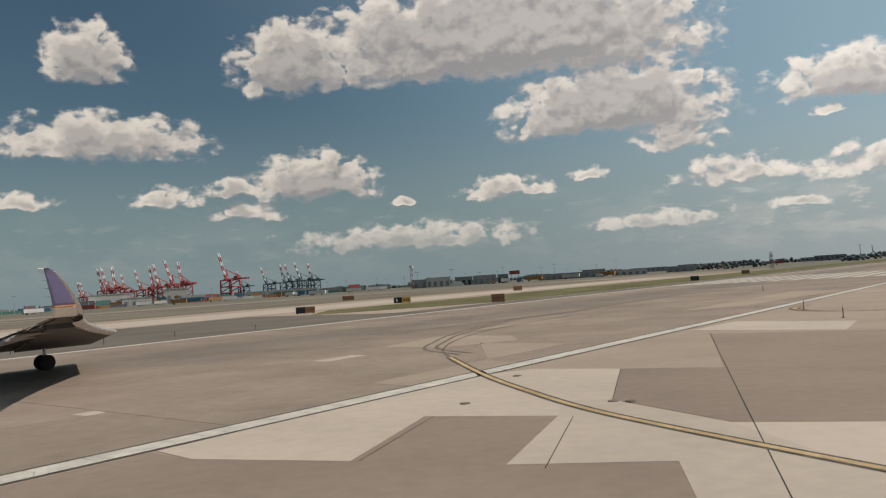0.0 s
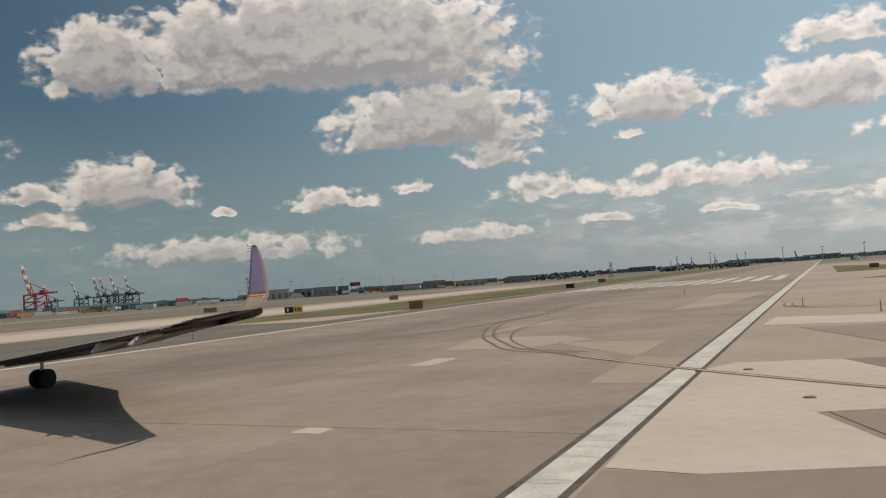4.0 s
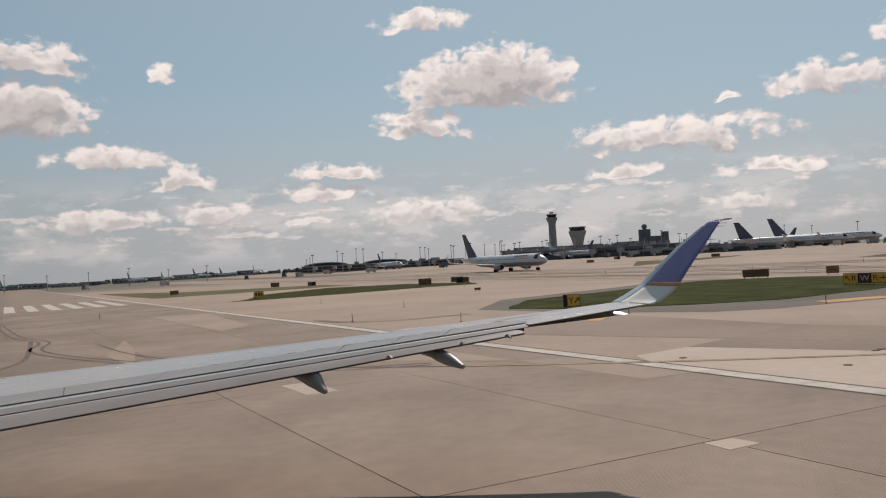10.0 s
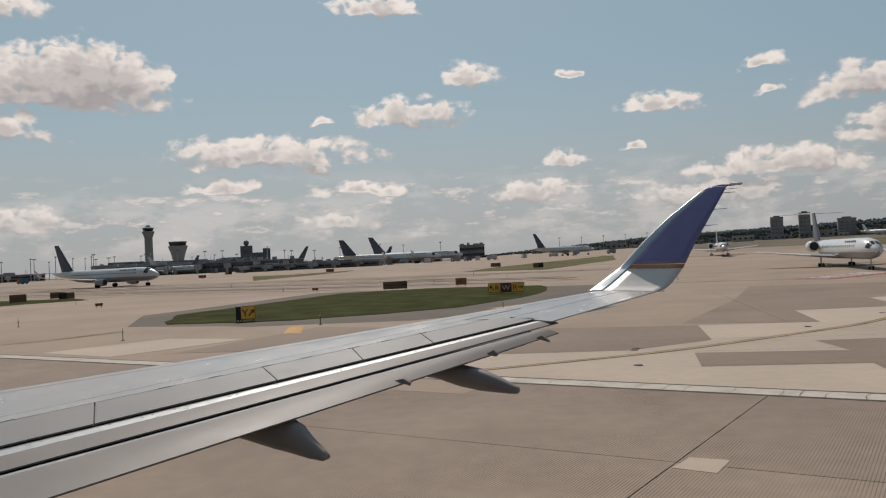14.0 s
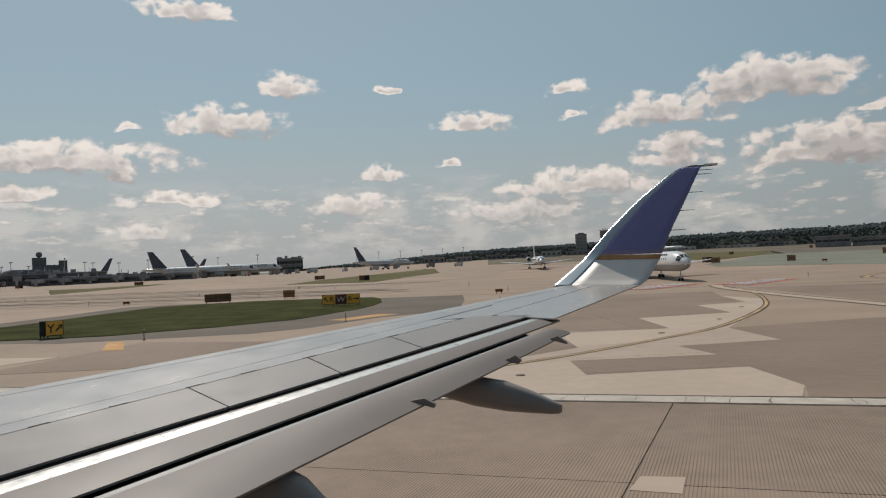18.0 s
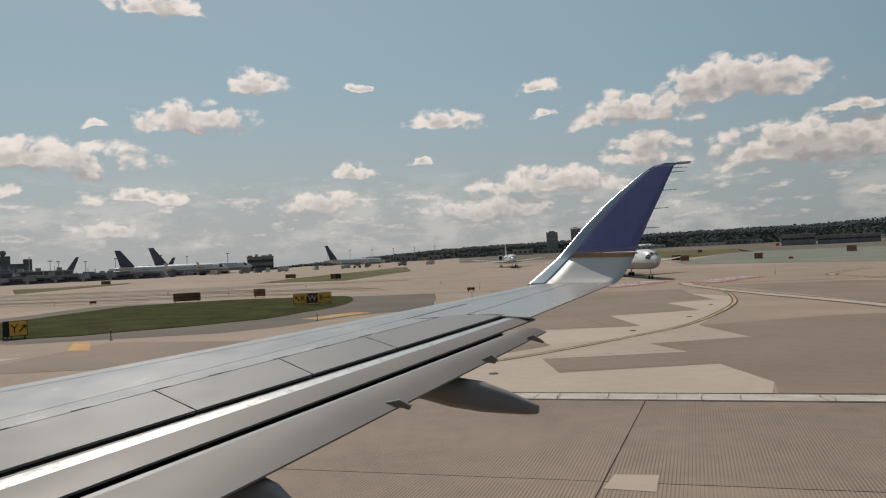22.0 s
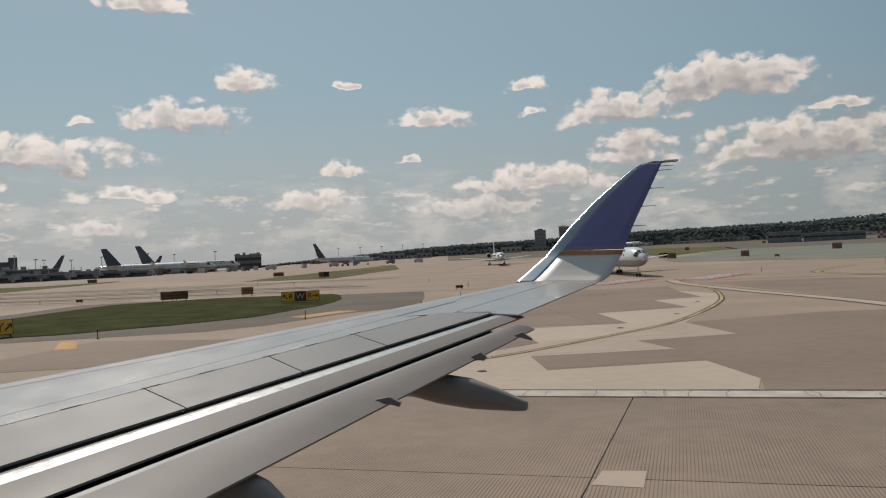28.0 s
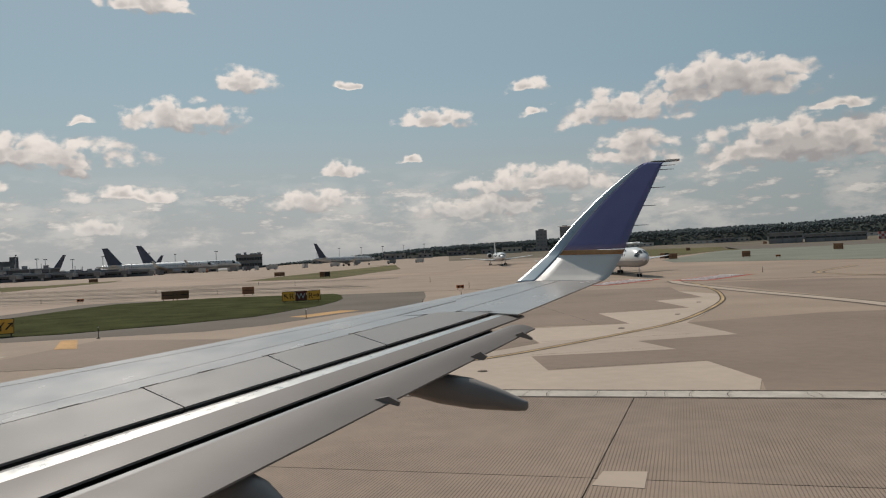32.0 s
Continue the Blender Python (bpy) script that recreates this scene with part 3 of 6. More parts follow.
pave = tagged(slab("taxiway_pavement", [rw(-70, -17.95), rw(88, -17.95), rw(60, 44), rw(20, 54), rw(-45, 52)], 0.006, M_LIGHT), "patched light and dark concrete taxiway", "pavement", kind="structure")
DARKS = [
    [(-0.75, 22.0), (2.75, 20.75), (1.0, 15.7), (-2.2, 16.95)],
    [(-2.2, 16.95), (-5.95, 18.25), (-7.3, 19.4), (-30.5, -10.5), (-12, -30), (5.5, -5.5), (8.6, 0.5), (9.3, 8.6), (3.4, 10.7), (4.2, 15.1), (1.0, 15.7)],
    [(14.4, 16.4), (11.1, 10.7), (18.2, 8.0), (17.4, 1.9), (25.0, -1.2), (25.2, -5.6), (33.9, -10.2), (41.8, -15.3), (47.5, -4), (30, 6)],
    [(6.4, 29.8), (4.6, 22.8), (5.0, 21.9), (6.5, 18.4), (12.9, 16.2), (16.5, 25), (9.7, 28.2)],
    [(14.0, 42.4), (9.7, 28.2), (16.5, 25), (26, 36), (19.6, 39.2)],
    [(11.3, -7.6), (45, -22), (38, -33), (3, -32)],
]
PALES = [
    [(-0.75, 22.0), (2.75, 20.75), (3.2, 23.2), (4.6, 22.8), (6.4, 29.8), (3.3, 31.6), (1.6, 30.8), (-3.2, 24.9)],
    [(-2.2, 16.95), (-5.95, 18.25), (-7.2, 19.5), (-3.2, 24.9), (-0.75, 22.0)],
    [(2.75, 20.75), (1.0, 15.7), (4.2, 15.1), (3.4, 10.7), (9.3, 8.6), (6.9, 15), (6.4, 18.4), (4.9, 21.9), (4.6, 22.8), (3.2, 23.2)],
    [(6.4, 18.4), (6.9, 15), (9.3, 8.6), (13.6, 3.7), (17.4, 1.9), (18.2, 8.0), (11.1, 10.7), (12.9, 16.2)],
    [(13.6, 3.7), (19.8, -2.9), (25.2, -5.6), (25.0, -1.2), (17.4, 1.9)],
    [(19.8, -2.9), (27, -9.0), (33.9, -10.2), (25.2, -5.6)],
    [(13.9, 45.4), (19.8, 39.6), (23.0, 44.7), (18.2, 50.2)],
]
for d in DARKS:
    slab("pavement_slab", d, 0.012, M_DARK, pave, depth=0.01)
for d in PALES:
    slab("pavement_slab", d, 0.016, M_PALE, pave, depth=0.01)
for a, b in (((7.6, 20.8), (14.1, 42.8)), ((7.6, 20.8), (4.9, 11.6)), ((-0.5, 21.9), (-2.0, 16.9)), ((3.1, 20.5), (1.7, 15.2)), ((6.4, 29.8), (9.7, 28.2)), ((6.4, 29.8), (4.6, 22.8)), ((11.8, 12.0), (41.7, 2.3)), ((26.3, -2.4), (36, 14))):
    ribbon("slab_joint", [a, ((a[0] + b[0]) / 2, (a[1] + b[1]) / 2), b], 0.022, 0.02, M_JOINT, pave)
TAXI = [(0.1, 38.6), (1.4, 30.3), (2.7, 24.7), (3.6, 21.6), (4.7, 18.9), (7.0, 14.1), (9.6, 9.2), (13.9, 3.8), (20.0, -2.8), (25.6, -7.7), (33.2, -13.4), (47.0, -22.3)]
ribbon("taxi_line", TAXI, 0.20, 0.026, M_YELLOW, pave)
for off in (-0.15, 0.15):
    ribbon("line_border", TAXI, 0.13, 0.022, M_SEAL, pave, side=off)
TAXI2 = [(30.0, -37.6), (40.0, -39.4), (46.5, -40.7), (50.2, -43.8), (53.0, -49.0), (57.0, -57.5)]
for off in (-0.55, 0.0, 0.55):
    ribbon("taxi_line", TAXI2, 0.3, 0.026 + off * 0.004, M_YELLOW if off == 0 else M_RUBBER, pave, side=off)
TAXI3 = [(33, 62), (30.5, 58.5), (30, 55), (31.5, 52), (36, 49)]  # arc beyond the far end of the stripe
for off in (-0.3, 0.0, 0.3):
    ribbon("taxi_line", [(x - 4.5, y + 1.0) for x, y in TAXI3], 0.17, 0.024 + off * 0.003, M_YELLOW if off == 0 else M_RUBBER, pave, side=off)
BAND = [(53, -24.5), (45.7, -20.2), (29, -13), (11.3, -6.4), (-8, 3.5), (-22, 11)]
ribbon("pale_band", BAND, 1.1, 0.024, M_PALE, pave)
for off in (-0.75, 0.75):
    ribbon("band_border", BAND, 0.25, 0.022, M_RUBBER, pave, side=off)
slab("hold_mark", [(21.9, 37.9), (21.3, 36.8), (27.5, 37.1), (27.9, 38)], 0.022, M_FADED, pave, depth=0.01)
slab("hold_mark", [(33.5, 22.5), (37.5, 17.5), (39.2, 18.6), (35.2, 23.5)], 0.022, M_FADED, pave, depth=0.01)
for x, y in ((0.07, 23.5), (2.16, 29.33), (4.63, 21.97), (4.2, 22.2), (8.9, 12.2), (13.4, 5.4), (20.5, -1.9)):  # lights sunk in the pavement
    bm = bmesh.new()
    bmesh.ops.create_cone(bm, cap_ends=True, segments=14, radius1=0.17, radius2=0.14, depth=0.03, matrix=pose(x + 0.35, y + 0.25, 0.03))
    part("inset_light", bm, M_RUBBER, pave)
# painted red panels with white strokes
for cx, cy, ang in ((57.0, -19.5, -66), (53.5, -30.5, -66)):
    R = Matrix.Rotation(radians(ang), 2)
    q = [Vector((cx, cy)) + R @ Vector(p) for p in ((-5.6, -2.4), (6.4, -2.4), (6.4, 2.4), (-5.6, 2.4))]
    drape("red_panel", [tuple(v) for v in q], 0.03, M_REDPAINT, pave)
    for k in range(8):
        q = [Vector((cx, cy)) + R @ Vector((-4.9 + k * 1.4 + dx, dy)) for dx, dy in ((0, -1.7), (0.5, -1.7), (0.8, 1.7), (0.3, 1.7))]
        drape("white_stroke", [tuple(v) for v in q], 0.08, M_SIGNWHITE, pave)

# ground beyond: islands of grass, asphalt shoulders and taxiways
def island(name, pts, mat, label, lift=0.03, seed=1, cat="grass"):
    return tagged(drape(name, wavy(pts, seed=seed), lift, mat), label, cat, kind="structure")


tagged(drape("shoulder", [(36.4, 51), (31.5, 43), (29.5, 41), (27, 30.0), (28.6, 26), (35, 19.5), (37.5, 12.5), (53.5, 6.0), (72, -0.5), (91, -7.5), (100, -1), (96, 9), (88, 18), (90, 40), (72, 46), (52, 54)], 0.012, M_ASPH), "grey asphalt shoulder round the grass island", "pavement", kind="structure")
island("grass_island", [(34, 41.8), (33.6, 38.5), (35.2, 31.6), (38.4, 25.7), (47.9, 18.4), (61.1, 12.6), (75.7, 10), (85.6, 23.5), (83.6, 35.8), (70.7, 41.2), (49, 50.2), (36.4, 48.3)], M_GRASS, "mown green grass island beside the taxiway", 0.05, 2)
island("grass_strip", [rw(129, -9), rw(130, 12), rw(135, 30), rw(133, 40), rw(147, 46), rw(166, 41), rw(178, 26), rw(157, 4), rw(134, -5)], M_GRASS, "narrow mown grass strip between two taxiways", 0.04, 3)
island("grass_strip", [rw(186, -12), rw(190, 38), rw(216, 38), rw(240, 5), rw(300, -12)], M_DRYGRASS, "dry grass strip beyond a taxiway", 0.04, 4)
island("grass_strip", [(157, 10), (139, -5), (187, -36), (255, -57), (182, -3)], M_DRYGRASS, "dry grass wedge between taxiways", 0.05, 5)
island("grass_strip", [(250, -52), (300, -70), (480, -110), (330, -50)], M_DRYGRASS, "dry grass wedge between taxiways", 0.05, 6)
island("grass_strip", [(187, 62), (232, 39), (250, 36), (236, 58), (246, 70)], M_DRYGRASS, "dry grass strip before the terminal", 0.05, 7)
island("grass_strip", [(191, -116), (150, -98), (200, -168), (420, -350), (520, -330), (300, -165)], M_DRYGRASS, "dry grass field beyond the holding point", 0.05, 8)
tagged(drape("green_pavement", [(126, -78), (109, -68), (62, -80), (95.7, -111), (150, -190), (205, -170)], 0.03, M_GREENPAINT), "pavement painted dull green", "pavement", kind="structure")
tagged(drape("asphalt_field", [(140, -190), (205, -172), (420, -352), (330, -420)], 0.03, M_ASPH), "dark asphalt beyond the taxiways", "pavement", kind="structure")
tagged(drape("shoulder", [rw(-300, -64), rw(78, -64), rw(84, -108), rw(-300, -108)], 0.012, M_ASPH), "dark asphalt shoulder beside the runway", "pavement", kind="structure")
tagged(drape("shoulder", [rw(78, -64), rw(900, -64), rw(900, -71), rw(78, -71)], 0.012, M_ASPH), "dark asphalt shoulder beside the runway", "pavement", kind="structure")
island("grass_strip", [rw(82, -91), rw(104, -72), rw(900, -72), rw(900, -100), rw(98, -104)], M_DRYGRASS, "dry grass strip along the runway", 0.04, 9)
island("grass_strip", [rw(-60, -170), rw(330, -150), rw(330, -250), rw(-60, -260)], M_SOIL, "bare brown field beyond the taxiway", 0.04, 10)
tagged(drape("far_taxiway", [rw(60, -275), rw(900, -160), rw(900, -190), rw(60, -320)], 0.02, M_ASPH), "dark asphalt taxiway far off", "pavement", kind="structure")
tagged(drape("far_taxiway", [rw(-200, -118), rw(80, -112), rw(300, -118), rw(300, -135), rw(-200, -150)], 0.02, M_PALE), "pale concrete taxiway far off", "pavement", kind="structure")
tagged(drape("main_taxiway", [rw(60, 50), rw(190, 46), rw(700, 62), rw(700, 96), rw(210, 92), rw(40, 106), rw(-60, 96), rw(-80, 60)], 0.02, M_LIGHT), "pale concrete taxiway with tyre tracks", "pavement", kind="structure")
tagged(drape("apron", [rw(60, 125), rw(190, 165), rw(560, 120), rw(900, 150), rw(900, 330), rw(300, 460), rw(120, 460)], 0.02, M_LIGHT), "pale concrete apron before the terminal", "pavement", kind="structure")

# long traces of wheels and worn paint along the taxiway
rnd = random.Random(17)
main = bpy.data.objects["main_taxiway"]
for k in range(16):
    n0 = 54 + k * 2.9 + rnd.uniform(-1, 1)
    s0, s1 = rnd.uniform(48, 95), rnd.uniform(180, 430)
    pts = [rw(s0 + (s1 - s0) * q / 5, n0 + q * 0.9 + 2.2 * math.sin(k + q * 0.5)) for q in range(6)]
    ribbon("wheel_trace", pts, rnd.uniform(0.35, 1.3), 0.05 + 0.002 * k, M_ASPH if k % 3 == 0 else M_DARK if k % 3 == 1 else M_PALE, main)
# ---- wing ----
WING = pose(-23.11, 34.26, 3.665, 0, 0, -33)
wing = tagged(new("aircraft_wing"), "grey airliner wing with lowered flaps and a blue winglet", "wing")
wing.matrix_world = WING


def wz(x):
    return -0.30 + (x - 11.5) * 0.0963


def lerp_line(a, b):
    return lambda x: a[1] + (b[1] - a[1]) * (x - a[0]) / (b[0] - a[0])


def le(x):
    if x < 0:  # towards the body the front runs straighter
        return 10.132 - 0.5 * x
    return 4.97 - 0.81 * (x - 5.81) + 0.0135 * (x - 5.81) ** 2


seam, hinge = lerp_line((4.86, 4.17), (9.23, 1.86)), lerp_line((4.64, 3.98), (7.5, 2.45))
gap1, gap2, te = lerp_line((3.91, 3.36), (8.56, 1.19)), lerp_line((3.49, 2.74), (7.82, 0.98)), lerp_line((3.97, 1.76), (7.28, 0.74))
teo = lerp_line((8.3, 0.91), (10.76, 0.05))


def panel(name, top, bottom, mat, label="", rows=2, n=10, k=(1.0, 1.0), bulge=0.0, thick=0.03, x_top=(0.5, 8), x_bot=None, drop=0.0, chord=(0.0, 1.0)):
    """A skin panel between two lines of the planform; its ends may be slanted."""
    x_bot = x_bot or x_top
    v, f = [], []
    m = rows + 1
    for i in range(n + 1):
        xt, xb = x_top[0] + (x_top[1] - x_top[0]) * i / n, x_bot[0] + (x_bot[1] - x_bot[0]) * i / n
        a, b = Vector((xt, top(xt), wz(xt) - drop)) * k[0], Vector((xb, bottom(xb), wz(xb) - drop)) * k[1]
        for j in range(m):
            t = chord[0] + (chord[1] - chord[0]) * j / rows
            p = a.lerp(b, t)
            p.z += bulge * math.sin(math.pi * t)
            v.append(p)
        for j in range(m):
            v.append(v[i * 2 * m + j] + Vector((0, 0, -thick)))
    w = 2 * m
    for i in range(n):
        for j in range(rows):
            f.append((i * w + j, i * w + j + 1, (i + 1) * w + j + 1, (i + 1) * w + j))
            f.append((i * w + m + j, (i + 1) * w + m + j, (i + 1) * w + m + j + 1, i * w + m + j + 1))
        f.append((i * w, (i + 1) * w, (i + 1) * w + m, i * w + m))
        f.append((i * w + rows, i * w + m + rows, (i + 1) * w + m + rows, (i + 1) * w + rows))
    for i in (0, n):
        for j in range(rows):
            f.append((i * w + j, i * w + m + j, i * w + m + j + 1, i * w + j + 1))
    ob = mesh_object(name, v, f, mat, wing)
    bm = bmesh.new()
    bm.from_mesh(ob.data)
    bmesh.ops.recalc_face_normals(bm, faces=bm.faces)
    bm.to_mesh(ob.data)
    bm.free()
    if bulge:
        for p in ob.data.polygons:
            p.use_smooth = abs(p.normal.z) > 0.5
        ob.data.set_sharp_from_angle(angle=radians(25))
    if label:
        tagged(ob, label)
    return ob


def shifted(fn, d):
    return lambda x: fn(x) + d


# rounded leading edge, from the upper skin round to the underside
def leading_edge(name, x0, x1, mat, n=16):
    prof = [(-0.31, 0.002), (-0.30, 0.002), (-0.09, 0.0), (-0.07, -0.001), (-0.02, -0.008), (0.02, -0.03), (0.045, -0.08), (0.02, -0.16), (-0.10, -0.21), (-0.40, -0.26)]
    v, f = [], []
    for i in range(n + 1):
        x = x0 + (x1 - x0) * i / n
        for du, dz in prof:
            v.append((x, le(x) + du, wz(x) + dz))
    m = len(prof)
    for i in range(n):
        for j in range(m - 1):
            f.append((i * m + j, i * m + j + 1, (i + 1) * m + j + 1, (i + 1) * m + j))
    return tagged(mesh_object(name, v, f, mat, wing, smooth=True), "smooth rounded metal leading edge")


ROOT = -8.5
panel("front_skin", shifted(le, -0.30), shifted(seam, 0.007), M_SKIN, x_top=(ROOT, 9.6), bulge=0.006, rows=4, n=36)
leading_edge("leading_edge", ROOT, 11.02, M_SKIN, n=40)
panel("rear_skin", shifted(seam, -0.004), shifted(hinge, 0.011), M_SKIN, x_top=(ROOT, 8.45), n=14)
# dark-coloured backing so the skin joints read as shaded
panel("spar_box", shifted(le, -0.35), shifted(gap1, 0.05), M_GAPSHADE, "dark structure under the skin panels", x_top=(ROOT, 8.5), thick=0.22, drop=0.035, n=12)
# spoilers, with slanted ends
ENDS = [(ROOT, ROOT), (-5.0, -5.2), (-2.2, -2.4), (0.6, 0.4), (2.35, 1.8), (3.9, 3.3), (5.53, 5.0), (6.58, 5.99), (7.50, 6.93), (8.62, 8.6)]
for (t0, b0), (t1, b1) in zip(ENDS, ENDS[1:]):
    panel("spoiler", shifted(hinge, -0.009), gap1, M_SPOILER, x_top=(t0 + 0.006, t1 - 0.006), x_bot=(b0 + 0.006, b1 - 0.006), n=5, thick=0.016)
for x in (3.2, 4.55, 5.05, 5.6, 6.05, 6.62, 7.05, 7.55):  # hinge covers that break the line before the spoilers
    bm = bmesh.new()
    bmesh.ops.create_cube(bm, size=1, matrix=Matrix.Translation((x, hinge(x) + 0.02, wz(x) + 0.002)) @ Matrix.Rotation(radians(-5.5), 4, "Y") @ Matrix.Rotation(radians(-28), 4, "Z") @ Matrix.Diagonal((0.14, 0.03, 0.008, 1)))
    bmesh.ops.bevel(bm, geom=bm.edges[:], offset=0.003, segments=1)
    part("hinge_cover", bm, M_SKIN, wing)
# dark sheet under the slot, its colour standing in for deep shade
panel("slot_shade_sheet", shifted(gap1, 0.02), shifted(te, 0.35), M_GAPSHADE, "dark sheet standing for the shade in the gap ahead of the flaps", x_top=(ROOT, 8.45), x_bot=(ROOT, 7.6), drop=0.13, n=8)
VANE = dict(rows=5, thick=0.015, x_top=(ROOT, 8.45), x_bot=(ROOT, 8.22), k=(1.012, 1.03), bulge=0.012, n=16)
FLAP = dict(thick=0.012, x_top=(ROOT, 7.72), x_bot=(ROOT, 7.52), k=(1.035, 1.075), bulge=0.02, n=16)
panel("vane_lip", shifted(gap1, -0.14), shifted(gap2, 0.012), M_SPOILER, "satin grey lip of the fore flap", chord=(0.0, 0.075), **VANE)
panel("vane_edge", shifted(gap1, -0.14), shifted(gap2, 0.012), M_BRUSH, "bright brushed metal front edge of the flap", chord=(0.076, 0.38), **VANE)
panel("flap_vane", shifted(gap1, -0.14), shifted(gap2, 0.012), M_FLAP, "satin grey fore flap", chord=(0.384, 1.0), **VANE)
# paler strip: the light caught by the rolled edge is put into colour
panel("flap_lit_edge", shifted(gap2, -0.108), te, M_SKIN, "rolled front edge of the main flap with its catch of light coloured in", rows=3, chord=(0.0, 0.10), **FLAP)
panel("flap", shifted(gap2, -0.108), te, M_FLAP, "satin grey main flap", rows=8, chord=(0.101, 1.0), **FLAP)
for x in (3.3, 5.0, 5.99, 6.93):  # track arms that show in the slot
    bm = bmesh.new()
    bmesh.ops.create_cube(bm, size=1, matrix=Matrix.Translation((x, gap1(x) - 0.06, wz(x) - 0.045)) @ Matrix.Rotation(radians(-30), 4, "Z") @ Matrix.Diagonal((0.035, 0.16, 0.03, 1)))
    bmesh.ops.bevel(bm, geom=bm.edges[:], offset=0.008, segments=2)
    part("track_arm", bm, M_SKIN, wing)
# outer wing with the aileron
ail = lerp_line((8.62, 1.62), (10.9, 0.62))
panel("tip_skin", shifted(le, -0.30), shifted(ail, 0.008), M_SKIN, x_top=(9.6, 11.02), x_bot=(8.62, 10.95), n=8, rows=3)
panel("tip_joint_skin", shifted(seam, -0.004), shifted(ail, 0.008), M_SKIN, x_top=(8.46, 9.58), x_bot=(8.62, 8.64), n=3, drop=0.004)
panel("aileron", shifted(ail, -0.008), teo, M_SKIN, x_top=(8.65, 10.92), x_bot=(8.33, 10.8), n=8, thick=0.014)
panel("tip_box", shifted(le, -0.4), shifted(teo, 0.25), M_GAPSHADE, x_top=(8.5, 10.95), x_bot=(8.5, 10.8), drop=0.03, thick=0.045, n=6)


def fairing(x, stations, w, lean=0.0):
    """A flap track fairing: y, upper and lower height at each station."""
    v, f = [], []
    S, n = 14, len(stations)
    for i, (y, zt, zb) in enumerate(stations):
        full = (0.55, 0.8, 0.95, 1.0, 0.95, 0.8, 0.62, 0.45, 0.25)[min(i + max(0, 9 - n), 8)]
        for j in range(S):
            a = j * math.tau / S
            c, d = math.cos(a), math.sin(a)
            v.append((x + lean * i + w * full * math.copysign(abs(c) ** 0.8, c), y, (zt + zb) / 2 + (zt - zb) / 2 * math.copysign(abs(d) ** 0.8, d)))
    for i in range(n - 1):
        for j in range(S):
            f.append((i * S + j, i * S + (j + 1) % S, (i + 1) * S + (j + 1) % S, (i + 1) * S + j))
    f += [tuple(range(S)), tuple(range((n - 1) * S, n * S))]
    return tagged(mesh_object("flap_fairing", v, f, M_FAIR, wing, smooth=True), "grey pointed flap track fairing")


fairing(6.5, [(2.6, -0.93, -1.05), (2.1, -0.93, -1.07), (1.67, -0.93, -1.11), (1.39, -0.94, -1.19), (1.12, -0.985, -1.235), (0.9, -1.07, -1.25), (0.75, -1.14, -1.258), (0.68, -1.175, -1.255), (0.66, -1.185, -1.24)], 0.11)
fairing(4.15, [(3.4, -1.17, -1.27), (2.9, -1.17, -1.31), (2.5, -1.17, -1.36), (2.2, -1.15, -1.42), (2.0, -1.135, -1.45), (1.9, -1.18, -1.47), (1.8, -1.28, -1.49), (1.65, -1.40, -1.50), (1.6, -1.44, -1.48)], 0.12)
for x, pts in ((5.45, ((1.64, -0.965), (1.53, -0.945), (1.45, -0.985), (1.46, -1.015))), (6.8, ((1.19, -0.855), (1.075, -0.805), (1.02, -0.85), (1.05, -0.88))), (7.7, ((0.89, -0.76), (0.80, -0.73), (0.71, -0.79), (0.71, -0.812)))):
    v = [(x + dx, y, z) for dx in (-0.02, 0.02) for y, z in pts]
    mesh_object("hinge_bracket", v, [(0, 1, 2, 3), (7, 6, 5, 4), (0, 4, 5, 1), (1, 5, 6, 2), (2, 6, 7, 3), (3, 7, 4, 0)], M_FLAP, wing)

# the winglet: sections from the tip upwards, leading edge and trailing edge
WL = [((11.0, 1.20, -0.355), (11.0, 0.02, -0.385)), ((11.13, 1.105, -0.275), (11.15, -0.07, -0.325)), ((11.255, 1.0, -0.185), (11.28, -0.14, -0.235)), ((11.378, 0.895, -0.092), (11.395, -0.205, -0.13)), ((11.5, 0.79, 0.0), (11.5, -0.27, -0.02)),
      ((11.7, 0.43, 0.41), (11.7, -0.45, 0.38)), ((11.9, 0.02, 0.81), (11.9, -0.66, 0.78)), ((12.1, -0.47, 1.20), (12.1, -0.87, 1.19)), ((12.15, -0.63, 1.29), (12.15, -0.91, 1.275)), ((12.2, -0.80, 1.325), (12.2, -1.0, 1.315))]


def wl_section(h):
    i = min(int(h), len(WL) - 2)
    t = h - i
    return [Vector(a).lerp(Vector(b), t) for a, b in zip(WL[i], WL[i + 1])]


